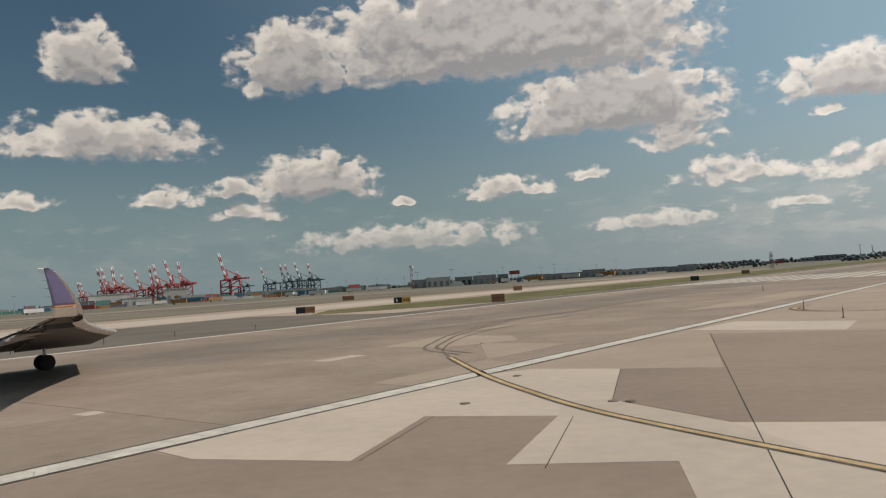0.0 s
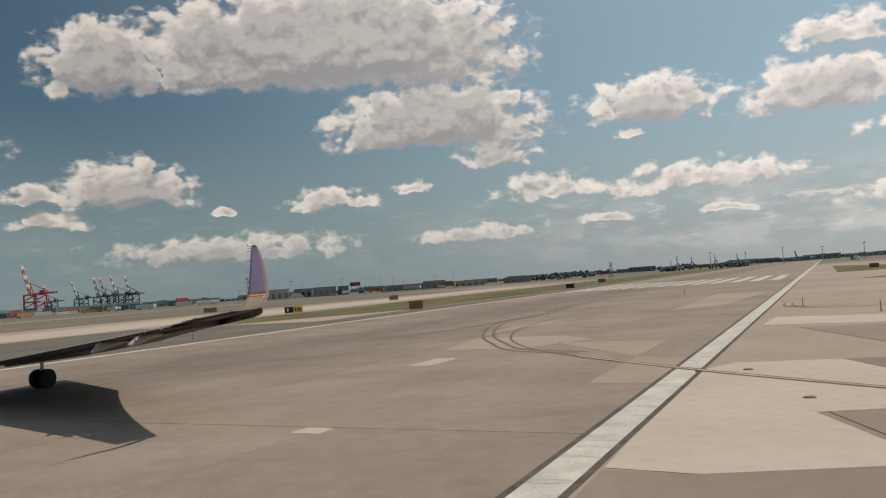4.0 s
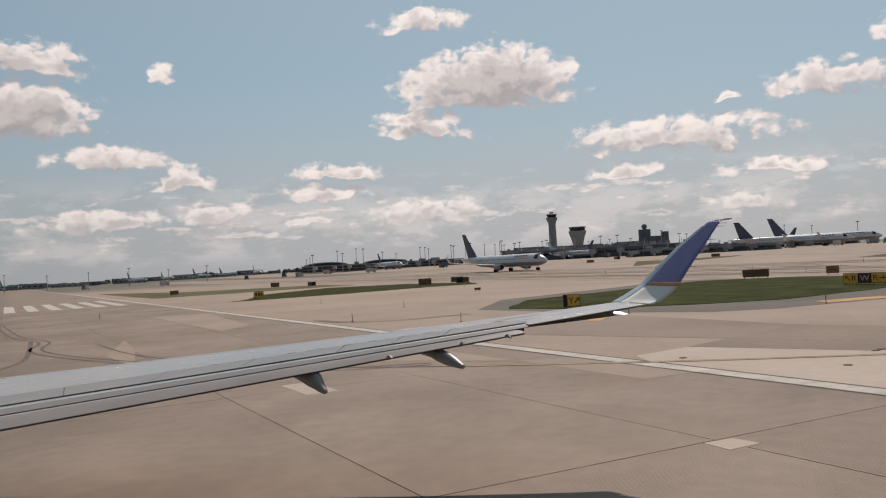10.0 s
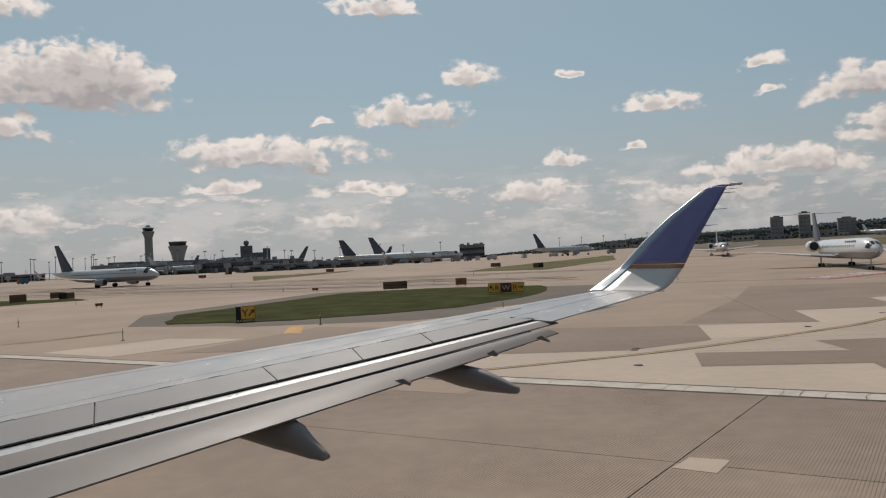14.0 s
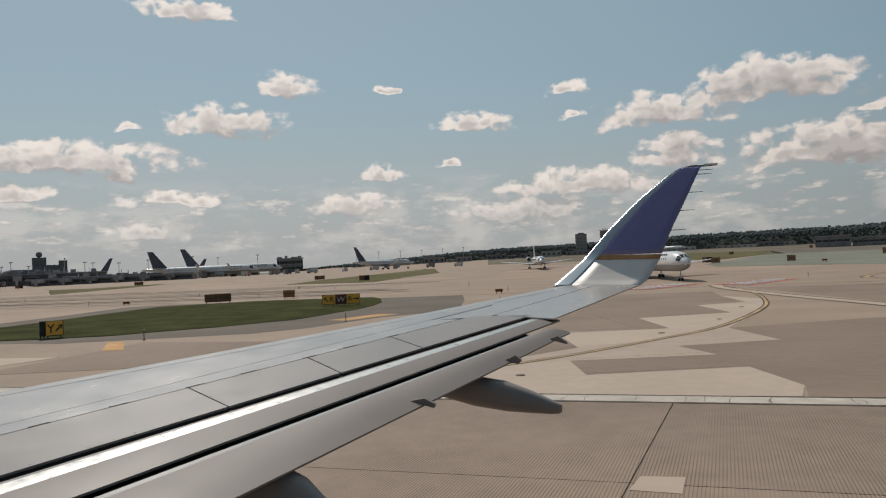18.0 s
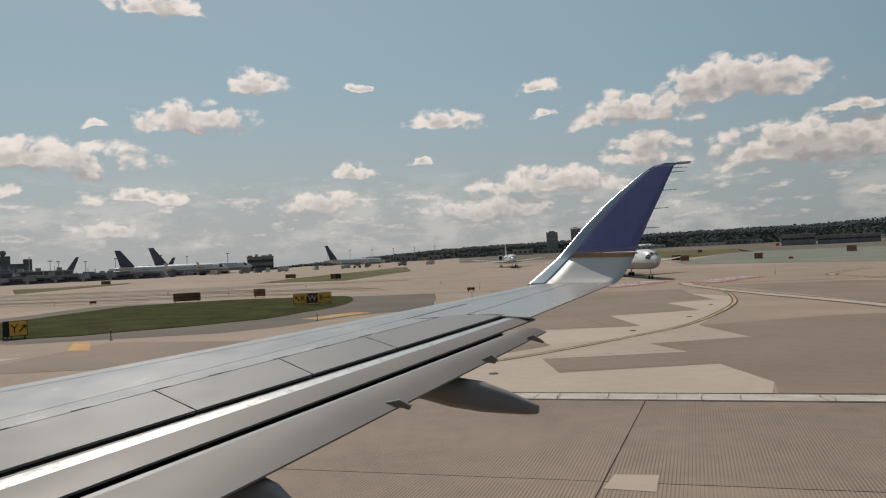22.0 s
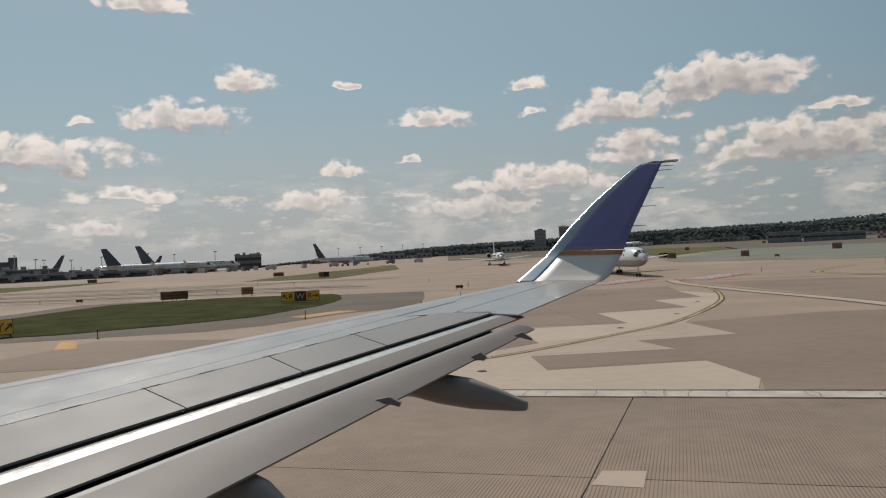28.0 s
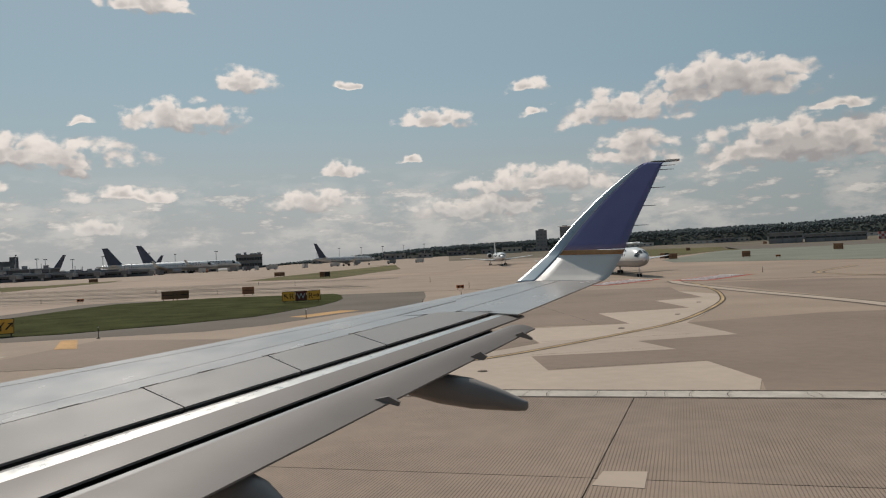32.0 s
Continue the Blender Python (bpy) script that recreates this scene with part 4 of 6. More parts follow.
def winglet_piece(name, h0, h1, c0, c1, mat, label="", n=6, grow=0.0, flare=(0.0, 0.0)):
    v, f = [], []
    C = 6
    for i in range(n + 1):
        h = h0 + (h1 - h0) * i / n
        a, b = wl_section(h)
        up = (wl_section(min(h + 0.2, 9)) [0] - wl_section(max(h - 0.2, 0))[0]).normalized()
        nrm = up.cross(b - a).normalized()
        if nrm.x > 0:
            nrm = -nrm
        ch = (b - a).length
        for s in (1, -1):
            for j in range(C + 1):
                k = max(0.0, 1 - h / 4.2)
                p, q = c0 + flare[0] * k, c1 + flare[1] * k
                c = p + (q - p) * j / C
                th = 0.30 * ch * 0.28 * (math.sqrt(max(c, 0)) - 1.1 * c + 0.1 * c ** 3) * 0.8
                v.append(a.lerp(b, c) + nrm * s * (max(th, 0.002) * 0.5 + grow))
    w = 2 * (C + 1)
    for i in range(n):
        for j in range(C):
            f.append((i * w + j, i * w + j + 1, (i + 1) * w + j + 1, (i + 1) * w + j))
            f.append((i * w + C + 1 + j, (i + 1) * w + C + 1 + j, (i + 1) * w + C + 2 + j, i * w + C + 2 + j))
        f.append((i * w, (i + 1) * w, (i + 1) * w + C + 1, i * w + C + 1))
        f.append((i * w + C, i * w + w - 1, (i + 1) * w + w - 1, (i + 1) * w + C))
    for i in (0, n):
        f.append(tuple(i * w + q for q in [*range(C + 1), *range(w - 1, C, -1)]))
    ob = mesh_object(name, v, f, mat, wing, smooth=True)
    bm = bmesh.new()
    bm.from_mesh(ob.data)
    bmesh.ops.recalc_face_normals(bm, faces=bm.faces)
    bm.to_mesh(ob.data)
    bm.free()
    if label:
        tagged(ob, label)
    return ob


winglet_piece("winglet_root", 0.0, 3.86, 0.167, 1.0, M_WLWHITE, "pale grey winglet root", n=16, flare=(0.04, 0.0))
winglet_piece("winglet_stripe", 3.88, 4.13, 0.167, 1.0, M_GOLD, "thin orange stripe", n=2)
blade_ob = winglet_piece("winglet_blade", 4.15, 8.3, 0.09, 1.0, M_BLUE, "glossy blue winglet blade", n=18)
winglet_piece("winglet_edge", 0.0, 7.3, 0.0, 0.165, M_BARE, "polished winglet leading edge", n=26, grow=0.003, flare=(0.0, 0.04))
winglet_piece("winglet_tip", 8.32, 9.0, 0.0, 1.0, M_BLACK, "black winglet tip", n=4)
winglet_piece("tip_edge", 7.32, 8.3, 0.0, 0.085, M_BLUE, n=5)
for h in (8.35, 7.5, 6.95, 6.3, 5.65, 4.95):  # static wicks
    b = wl_section(h)[1]
    bm = bmesh.new()
    bmesh.ops.create_cone(bm, cap_ends=True, segments=6, radius1=0.006, radius2=0.003, depth=0.20, matrix=Matrix.Translation(b + Vector((0, -0.10, 0.005))) @ Matrix.Rotation(radians(90), 4, "X"))
    part("static_wick", bm, M_BLACK, blade_ob)
bm = bmesh.new()
bmesh.ops.create_cube(bm, size=1, matrix=Matrix.Translation((12.2, -1.06, 1.315)) @ Matrix.Diagonal((0.03, 0.2, 0.03, 1)))
bmesh.ops.bevel(bm, geom=bm.edges[:], offset=0.008, segments=2)
part("tip_light", bm, M_WLWHITE, wing)
# small bright fasteners along the spoiler ends and the hinge line
rnd = random.Random(3)
spots = []
for (xt, xb) in ENDS[4:9]:
    spots += [(xt + (xb - xt) * k / 9 + 0.03, hinge(xt) + (gap1(xb) - hinge(xt)) * k / 9) for k in range(1, 9)]
spots += [(3.0 + 0.24 * k, hinge(3.0 + 0.24 * k) - 0.05 + rnd.uniform(-0.01, 0.01)) for k in range(16)]
spots += [(2.6 + 0.3 * k, gap1(2.6 + 0.3 * k) + 0.04 + rnd.uniform(-0.01, 0.02)) for k in range(10)]
for x, y in spots:
    bm = bmesh.new()
    bmesh.ops.create_cone(bm, cap_ends=True, segments=6, radius1=0.0055, radius2=0.003, depth=0.004, matrix=Matrix.Translation((x, y, wz(x) + 0.002)))
    part("rivet", bm, M_BARE, wing)
# main gear that carries the wing
def cyl(bm, p, q, r, seg=12, r2=None):
    p, q = Vector(p), Vector(q)
    d = q - p
    bmesh.ops.create_cone(bm, cap_ends=True, segments=seg, radius1=r, radius2=r if r2 is None else r2, depth=d.length, matrix=Matrix.Translation((p + q) / 2) @ d.to_track_quat("Z", "Y").to_matrix().to_4x4())


bm = bmesh.new()
cyl(bm, (-7.6, 10.5, -3.25), (-7.6, 10.5, -2.2), 0.09)
cyl(bm, (-7.85, 10.5, -3.2), (-7.35, 10.5, -3.2), 0.06)
leg = part("gear_leg", bm, M_STEEL, wing, "steel main landing gear leg")
for x in (-7.88, -7.32):
    bm = bmesh.new()
    cyl(bm, (x - 0.12, 10.5, -3.2), (x + 0.12, 10.5, -3.2), 0.455, 24)
    bmesh.ops.bevel(bm, geom=[e for e in bm.edges if len(e.link_faces) == 2 and e.calc_face_angle(0) > 1], offset=0.06, segments=2)
    part("tyre", bm, M_TYRE, leg, "black rubber tyre")
# ---- signs and lights along the taxiways ----
def box(bm, c, s, m=None, bev=0.0):
    r = bmesh.ops.create_cube(bm, size=1, matrix=(m or Matrix.Identity(4)) @ Matrix.Translation(c) @ Matrix.Diagonal((*s, 1)))
    if bev:
        bmesh.ops.bevel(bm, geom=list({e for v in r["verts"] for e in v.link_edges}), offset=bev, segments=1)


def boxed(name, c, s, mat, parent, bev=0.0, label=""):
    bm = bmesh.new()
    box(bm, c, s, bev=bev)
    return part(name, bm, mat, parent, label)


def empty_at(name, x, y, heading, label, cat, group="", z=None):
    """A thing whose own +y points along the heading (degrees clockwise from +y)."""
    ob = tagged(new(name), label, cat, group)
    ob.matrix_world = pose(x, y, height(x, y) if z is None else z, 0, 0, -heading)
    return ob


def letters(text, size, mat, parent, x, z, y):
    cu = bpy.data.curves.new("lettering", "FONT")
    cu.body, cu.size, cu.align_x, cu.extrude = text, size, "CENTER", 0.004
    ob = new("lettering", cu)
    cu.materials.append(mat)
    dg = bpy.context.evaluated_depsgraph_get()
    me = bpy.data.meshes.new_from_object(ob.evaluated_get(dg))
    bpy.data.objects.remove(ob)
    out = new("lettering", me)
    out.parent = parent
    out.matrix_local = pose(x, y, z, 90, 0, 0)
    return out


def arrow(parent, x, z, y, size, angle, mat):
    """A flat arrow on a sign face; angle 0 points to the sign's right."""
    h, t = size / 2, size * 0.075
    pts = [(-h, -t), (h * 0.55, -t), (h * 0.12, -h * 0.42), (h * 0.3, -h * 0.62), (h, 0), (h * 0.3, h * 0.62), (h * 0.12, h * 0.42), (h * 0.55, t), (-h, t)]
    c, s = math.cos(radians(angle)), math.sin(radians(angle))
    pts = [(p * c - q * s, p * s + q * c) for p, q in pts]
    n = len(pts)
    v = [(x + p, y - 0.006, z + q) for p, q in pts] + [(x + p, y, z + q) for p, q in pts]
    f = [tuple(range(n)), tuple(range(2 * n - 1, n - 1, -1))] + [(i, n + i, n + (i + 1) % n, (i + 1) % n) for i in range(n)]
    return mesh_object("arrow", v, f, mat, parent)


def sign(x, y, heading, modules, label, h=1.0, group=""):
    """A guidance sign: its face looks back along the heading (its -y). modules: width, face material, marks."""
    ob = empty_at("taxiway_sign", x, y, heading, label, "sign", group)
    total = sum(m[0] for m in modules)
    at = -total / 2
    for w, mat, marks in modules:
        c = at + w / 2
        boxed("cabinet", (c, 0, 0.2 + h / 2), (w - 0.02, 0.22, h), M_BLACK, ob, 0.015)
        boxed("face", (c, -0.113, 0.2 + h / 2), (w - 0.1, 0.012, h - 0.09), mat, ob)
        for kind, dx, q in marks:
            ink = M_SIGNWHITE if mat in (M_SIGNRED, M_BLACK) else M_BLACK
            if kind == "arrow":
                arrow(ob, c + dx, 0.2 + h / 2, -0.121, h * 0.62, q, ink)
            elif kind == "bar":
                boxed("unread_bar", (c + dx, -0.122, 0.2 + h * 0.5), (q, 0.008, h * 0.5), ink, ob)
            else:
                letters(q, h * 0.82, ink, ob, c + dx, 0.2 + h * 0.21, -0.121)
        for dx in (-w * 0.35, w * 0.35):
            boxed("leg", (c + dx, 0, 0.1), (0.06, 0.06, 0.22), M_BLACK, ob)
        at += w
    return ob


sign(34.6, 41.9, 70, [(0.32, M_BLACK, []), (1.12, M_SIGNYEL, [("text", -0.22, "Y"), ("arrow", 0.27, 45)])], "yellow taxiway sign reading Y with an arrow", 1.0)
sign(57.5, 18.0, 100, [(1.35, M_SIGNYEL, [("arrow", -0.28, 135), ("text", 0.28, "R")]), (1.1, M_SIGNRED, [("text", 0, "W")]), (1.4, M_SIGNYEL, [("text", -0.3, "R"), ("arrow", 0.28, 0)])], "yellow and red taxiway sign reading R W R", 1.0)
sign(-41.7, 81.1, -20, [(1.15, M_BLACK, [("text", 0, "10")])], "black distance sign with the white number 10", 1.25)
sign(-8.2, 156.2, 2, [(1.6, M_BLACK, [("bar", -0.2, 0.3)]), (1.7, M_SIGNYEL, [("bar", -0.4, 0.25), ("bar", 0.1, 0.25), ("bar", 0.5, 0.2)])], "black and yellow sign in dry grass", 1.1)
sign(83.7, 108.9, 55, [(1.7, M_SIGNYEL, [("bar", -0.4, 0.3), ("bar", 0.1, 0.3), ("bar", 0.5, 0.2)])], "small yellow taxiway sign in the grass", 1.0)
BACKS = [(85.7, 28.7, 95, 3.4, 1.05), (88, 19.1, 100, 1.6, 1.0), (150.6, -6.2, 100, 2.3, 1.1), (179.5, -1.3, 98, 2.6, 1.0), (238.4, 44.1, 90, 2.6, 1.0), (115.2, 91.4, 62, 2.6, 1.3), (122.5, 86.1, 62, 2.6, 1.1), (129, 90, 62, 2.6, 1.1), (263, 90, 75, 2.6, 1.0), (306, 88, 78, 2.6, 1.0), (124, 163, 40, 2, 1)]
BACKS += [
    (158, 157, 48, 2.4, 1.2), (8.1, 119.7, 5, 2.0, 1.2), (-22, 126.2, -8, 3.0, 1.0), (-28.3, 236.3, -5, 3.5, 1.3), (126, -81, 122, 1.9, 1.2), (133, -84, 122, 2.2, 1.2), (110.6, -88, 130, 1.7, 1.2), (122, -127, 135, 2.2, 1.4), (47, -52.8, 132, 1.8, 0.9), (60, 190, 15, 2, 1.1), (95, 250, 20, 2.4, 1.2), (20, 215, 5, 2.4, 1.2), (155, 143, 47, 2.2, 1.0), (327.5, -246.9, 125, 2.2, 1.5), (430, -398, 130, 2.4, 1.8)]
for i, (x, y, hd, w, h) in enumerate(BACKS):
    ob = empty_at("taxiway_sign", x, y, hd, "weathered brown back of a taxiway sign" if i % 3 else "dark brown and black sign seen from behind", "sign", "signs seen from behind")
    k = 2 if w > 2.1 else 1
    for j in range(k):
        c = -w / 2 + w / k * (j + 0.5)
        boxed("cabinet", (c, 0, 0.2 + h / 2), (w / k - 0.02, 0.25, h), M_SIGNBACK if (i * 2 + j) % 7 != 5 else M_BLACK, ob, 0.02)
        boxed("panel_rib", (c, -0.13, 0.2 + h * 0.5), (w / k - 0.2, 0.02, 0.05), M_BLACK, ob)
        for dx in (-w / k * 0.35, w / k * 0.35):
            boxed("leg", (c + dx, 0, 0.1), (0.07, 0.07, 0.22), M_BLACK, ob)
for x, y, hd in ((64.6, -2.5, 105), (96.9, 40.5, 88), (77, 66, 70), (99, -85.4, 135)):  # low orange light boxes
    ob = empty_at("guard_light", x, y, hd, "low orange twin runway guard light", "light", "guard lights")
    boxed("housing", (0, 0, 0.42), (0.9, 0.25, 0.36), M_ORANGE, ob, 0.03)
    for dx in (-0.22, 0.22):
        bm = bmesh.new()
        cyl(bm, (dx, -0.13, 0.42), (dx, -0.2, 0.42), 0.13)
        part("lamp", bm, M_BLACK, ob)
    for dx in (-0.3, 0.3):
        boxed("leg", (dx, 0, 0.13), (0.05, 0.05, 0.26), M_BLACK, ob)
proto = None
for x, y in ((26.1, 58.1), (23.7, 47.6), (27.6, 36.0), (32.3, 22.8), (34.0, 13.5), (-30.9, 72.1), (-26.6, 78.4), (-36, 66), (45.8, 5.3), (70, -6), (92, -9), (112, 8), (126, 12), (100, 22), (104, 46), (120, 30), (44, 62), (57, 80), (40, 100), (-20, 84), (57.5, -42), (140, 60), (95, 75)):
    m = pose(x, y, height(x, y))
    if proto is None:
        proto = tagged(new("edge_marker"), "thin dark taxiway edge marker on a small base", "marker", "edge markers")
        bm = bmesh.new()
        cyl(bm, (0, 0, 0.05), (0, 0, 0.72), 0.025, 8)
        part("post", bm, M_BLACK, proto)
        bm = bmesh.new()
        cyl(bm, (0, 0, 0), (0, 0, 0.05), 0.13, 10, 0.09)
        part("base", bm, M_RUBBER, proto)
        bm = bmesh.new()
        cyl(bm, (0, 0, 0.62), (0, 0, 0.68), 0.031, 8)
        part("band", bm, M_SIGNWHITE, proto)
        proto.matrix_world = m
    else:
        copy_thing(proto, m)


# ---- aircraft ----
def tube(stations, seg=16, top=None):
    """Rings of (y, radius, z) joined to a body."""
    v, f = [], []
    for y, r, z in stations:
        for j in range(seg):
            a = j * math.tau / seg
            v.append((r * math.cos(a), y, z + r * math.sin(a)))
    for i in range(len(stations) - 1):
        for j in range(seg):
            f.append((i * seg + j, i * seg + (j + 1) % seg, (i + 1) * seg + (j + 1) % seg, (i + 1) * seg + j))
    f += [tuple(range(seg))[::-1], tuple((len(stations) - 1) * seg + j for j in range(seg))]
    return v, f


def blade(name, root, tip, mat, parent, label=""):
    """A tapered surface: root and tip as (leading point, trailing point, thickness)."""
    v, f = [], []
    for a, b, th in (root, tip):
        a, b = Vector(a), Vector(b)
        span = (Vector(tip[0]) - Vector(root[0]))
        nrm = span.cross(b - a).normalized()
        for t, k in ((0, 0.05), (0.12, 0.75), (0.35, 1.0), (0.7, 0.6), (1, 0.04)):
            v.append(a.lerp(b, t) + nrm * th * k / 2)
        for t, k in ((0, 0.05), (0.12, 0.75), (0.35, 1.0), (0.7, 0.6), (1, 0.04)):
            v.append(a.lerp(b, t) - nrm * th * k / 2)
    for j in range(4):
        f += [(j, j + 1, 10 + j + 1, 10 + j), (5 + j, 15 + j, 15 + j + 1, 5 + j + 1)]
    f += [(0, 10, 15, 5), (4, 9, 19, 14), (0, 5, 6, 7, 8, 9, 4, 3, 2, 1), (10, 11, 12, 13, 14, 19, 18, 17, 16, 15)]
    ob = mesh_object(name, v, f, mat, parent)
    bm = bmesh.new()
    bm.from_mesh(ob.data)
    bmesh.ops.recalc_face_normals(bm, faces=bm.faces)
    bm.to_mesh(ob.data)
    bm.free()
    if label:
        tagged(ob, label)
    return ob


def wheels(parent, x, y, r, zc, w, twin):
    bm = bmesh.new()
    cyl(bm, (x, y, r), (x, y, zc), 0.09 * (r / 0.35))
    part("gear_leg", bm, M_STEEL, parent)
    for dx in ((-w, w) if twin else (0,)):
        bm = bmesh.new()
        cyl(bm, (x + dx - r * 0.3, y, r), (x + dx + r * 0.3, y, r), r, 16)
        part("tyre", bm, M_TYRE, parent)


def airliner(name, x, y, heading, L, R, span, tail_h, label, fin_mat=None, body_mat=None, t_tail=False, engines="wing", windows=20, group="", zc=None, detail=True):
    """An airliner standing on its gear, the nose along its +y, its origin under the nose wheel."""
    fin_mat, body_mat = fin_mat or M_NAVY, body_mat or M_PLANE
    ob = empty_at(name, x, y, heading, label, "aircraft", group)
    zc = zc or R * 2.0
    nose = L * 0.10
    y0 = nose
    st = [(y0, 0.03 * R, zc - 0.22 * R), (y0 - 0.012 * L, 0.30 * R, zc - 0.2 * R), (y0 - 0.03 * L, 0.52 * R, zc - 0.16 * R), (y0 - 0.06 * L, 0.78 * R, zc - 0.1 * R), (y0 - 0.095 * L, 0.94 * R, zc - 0.03 * R), (y0 - 0.14 * L, R, zc), (y0 - 0.4 * L, R, zc), (y0 - 0.62 * L, R, zc),
          (y0 - 0.74 * L, 0.9 * R, zc + 0.1 * R), (y0 - 0.86 * L, 0.6 * R, zc + 0.32 * R), (y0 - 0.95 * L, 0.32 * R, zc + 0.5 * R), (y0 - L, 0.10 * R, zc + 0.6 * R)]
    v, f = tube(st, 20)
    body = mesh_object("fuselage", v, f, body_mat, ob, smooth=True)
    body.data.materials.append(M_BELLY)
    for p in body.data.polygons:
        if p.center.z < zc - 0.35 * R:
            p.material_index = 1
    # windscreen: panes just proud of the nose, bent to its curve
    lo_, hi_ = (st[2], st[3]) if t_tail else (st[3], st[4])
    for side in (-1, 1):
        for a0, a1 in (((60, 86), (36, 57), (14, 33)) if detail else ((25, 86),)):
            v, f = [], []
            for i in range(6):
                t = radians(a0 + (a1 - a0) * i / 5)
                for q, (yy, rr, zz) in ((0.12, lo_), (0.95, lo_)):
                    yy, rr, zz = [lo_[k] + (hi_[k] - lo_[k]) * q for k in range(3)]
                    v.append((side * (rr * 1.0 + 0.025 * R) * math.cos(t), yy + 0.012 * R, zz + (rr + 0.025 * R) * math.sin(t)))
                if i:
                    f.append((2 * i - 2, 2 * i - 1, 2 * i + 1, 2 * i))
            mesh_object("windscreen_pane", v, f, M_GLASS, ob)
    # cabin windows
    for s in (-1, 1):
        if detail:
            for k in range(windows):
                yy = y0 - 0.16 * L - k * (0.5 if windows <= 24 else 0.6) * L / windows
                t = radians(14)
                bm = bmesh.new()
                box(bm, (s * R * math.cos(t), yy, zc + R * math.sin(t)), (0.03, 0.23, 0.33), bev=0.008)
                part("cabin_window", bm, M_GLASS, ob)
        else:
            bm = bmesh.new()
            for k in range(windows):
                t = radians(14)
                box(bm, (s * R * math.cos(t), y0 - 0.15 * L - k * 0.62 * L / windows, zc + R * math.sin(t)), (0.05, 0.30, 0.36))
            tagged(part("cabin_glazing", bm, M_GLASS, ob), kind="stuff")
        t = radians(38)
        for k in range(6):  # painted title, as plain bars
            boxed("title_bar", (s * R * math.cos(t) * 1.005, y0 - 0.17 * L - k * 0.026 * L, zc + R * math.sin(t) * 1.005), (0.04, 0.017 * L, 0.34 * R), M_NAVY, ob)
    # fin
    fin_y = y0 - (0.80 if not t_tail else 0.83) * L
    zt = zc + 0.8 * R
    ch = 0.108 * L if not t_tail else 0.13 * L
    lean = (tail_h - zt) * (0.72 if not t_tail else 0.55)
    blade("fin", ((0, fin_y + 0.02 * L, zt - 0.5), (0, fin_y - ch, zt - 0.2), 0.5), ((0, fin_y - lean, tail_h), (0, fin_y - lean - ch * 0.42, tail_h), 0.18), fin_mat, ob, "dark painted tail fin")
    hz = tail_h - 0.1 if t_tail else zc + 0.55 * R
    hy = fin_y - (lean + 0.02 * L if t_tail else 0.035 * L)
    hs = span * (0.21 if t_tail else 0.19)
    for s in (-1, 1):
        blade("tailplane", ((0 if t_tail else s * 0.3 * R, hy + 0.02 * L, hz), (0 if t_tail else s * 0.3 * R, hy - 0.06 * L, hz), 0.22), ((s * hs, hy - 0.03 * L, hz + (0 if t_tail else 0.6)), (s * hs, hy - 0.07 * L, hz + (0 if t_tail else 0.6)), 0.1), body_mat, ob)
    # wings
    wy = y0 - 0.42 * L if not t_tail else y0 - 0.50 * L
    wzr = zc - 0.75 * R
    for s in (-1, 1):
        root = ((s * 0.5 * R, wy + 0.07 * L, wzr), (s * 0.5 * R, wy - 0.11 * L, wzr), 0.55)
        kink = ((s * span * 0.17, wy - 0.015 * L, wzr + span * 0.012), (s * span * 0.17, wy - 0.115 * L, wzr + span * 0.012), 0.4)
        tip = ((s * span * 0.48, wy - 0.15 * L, wzr + span * 0.045), (s * span * 0.48, wy - 0.185 * L, wzr + span * 0.045), 0.14)
        blade("wing_root", root, kink, M_BELLY, ob)
        blade("wing", kink, tip, M_PLANE, ob)
        if engines == "wing" and not t_tail:
            blade("winglet", tip, ((s * span * 0.5, wy - 0.19 * L, wzr + span * 0.10), (s * span * 0.5, wy - 0.205 * L, wzr + span * 0.10), 0.05), body_mat, ob)
        if engines == "wing":
            er, ex, ey, ez = R * 0.53, s * span * 0.155, wy + 0.06 * L, max(wzr - R * 0.35, R * 0.75)
        else:
            er, ex, ey, ez = R * 0.62, s * (R + 0.75), y0 - 0.70 * L, zc + 0.35 * R
        v, f = tube([(ey + er * 0.9, er * 0.84, 0), (ey + er * 0.7, er * 0.96, 0), (ey, er, 0), (ey - er * 1.3, er * 0.95, 0), (ey - er * 2.6, er * 0.66, 0)], 18)
        nac = mesh_object("nacelle", [(a + ex, b, c + ez) for a, b, c in v], f, body_mat if t_tail else M_BELLY, ob, smooth=True)
        bm = bmesh.new()
        cyl(bm, (ex, ey + er * 0.915, ez), (ex, ey + er * 0.90, ez), er * 0.74, 18)
        part("intake", bm, M_BLACK, nac, "dark engine intake")
        if t_tail:
            boxed("pylon", (ex - s * (0.55 + er * 0.3), ey - er, ez), (1.1, er * 2.2, 0.2), body_mat, ob)
        else:
            boxed("pylon", (ex, ey - er * 0.8, ez + er * 1.05), (0.3, er * 3, er * 0.5), M_BELLY, ob)
    wheels(ob, 0, 0, R * 0.24 if not t_tail else 0.24, zc - 0.7 * R, R * 0.16, True)
    for s in (-1, 1):
        wheels(ob, s * (R * 1.55 if not t_tail else 2.0), -0.38 * L if not t_tail else -0.48 * L, R * 0.28 if not t_tail else 0.36, zc - 0.5 * R, R * 0.2, True)
    return ob


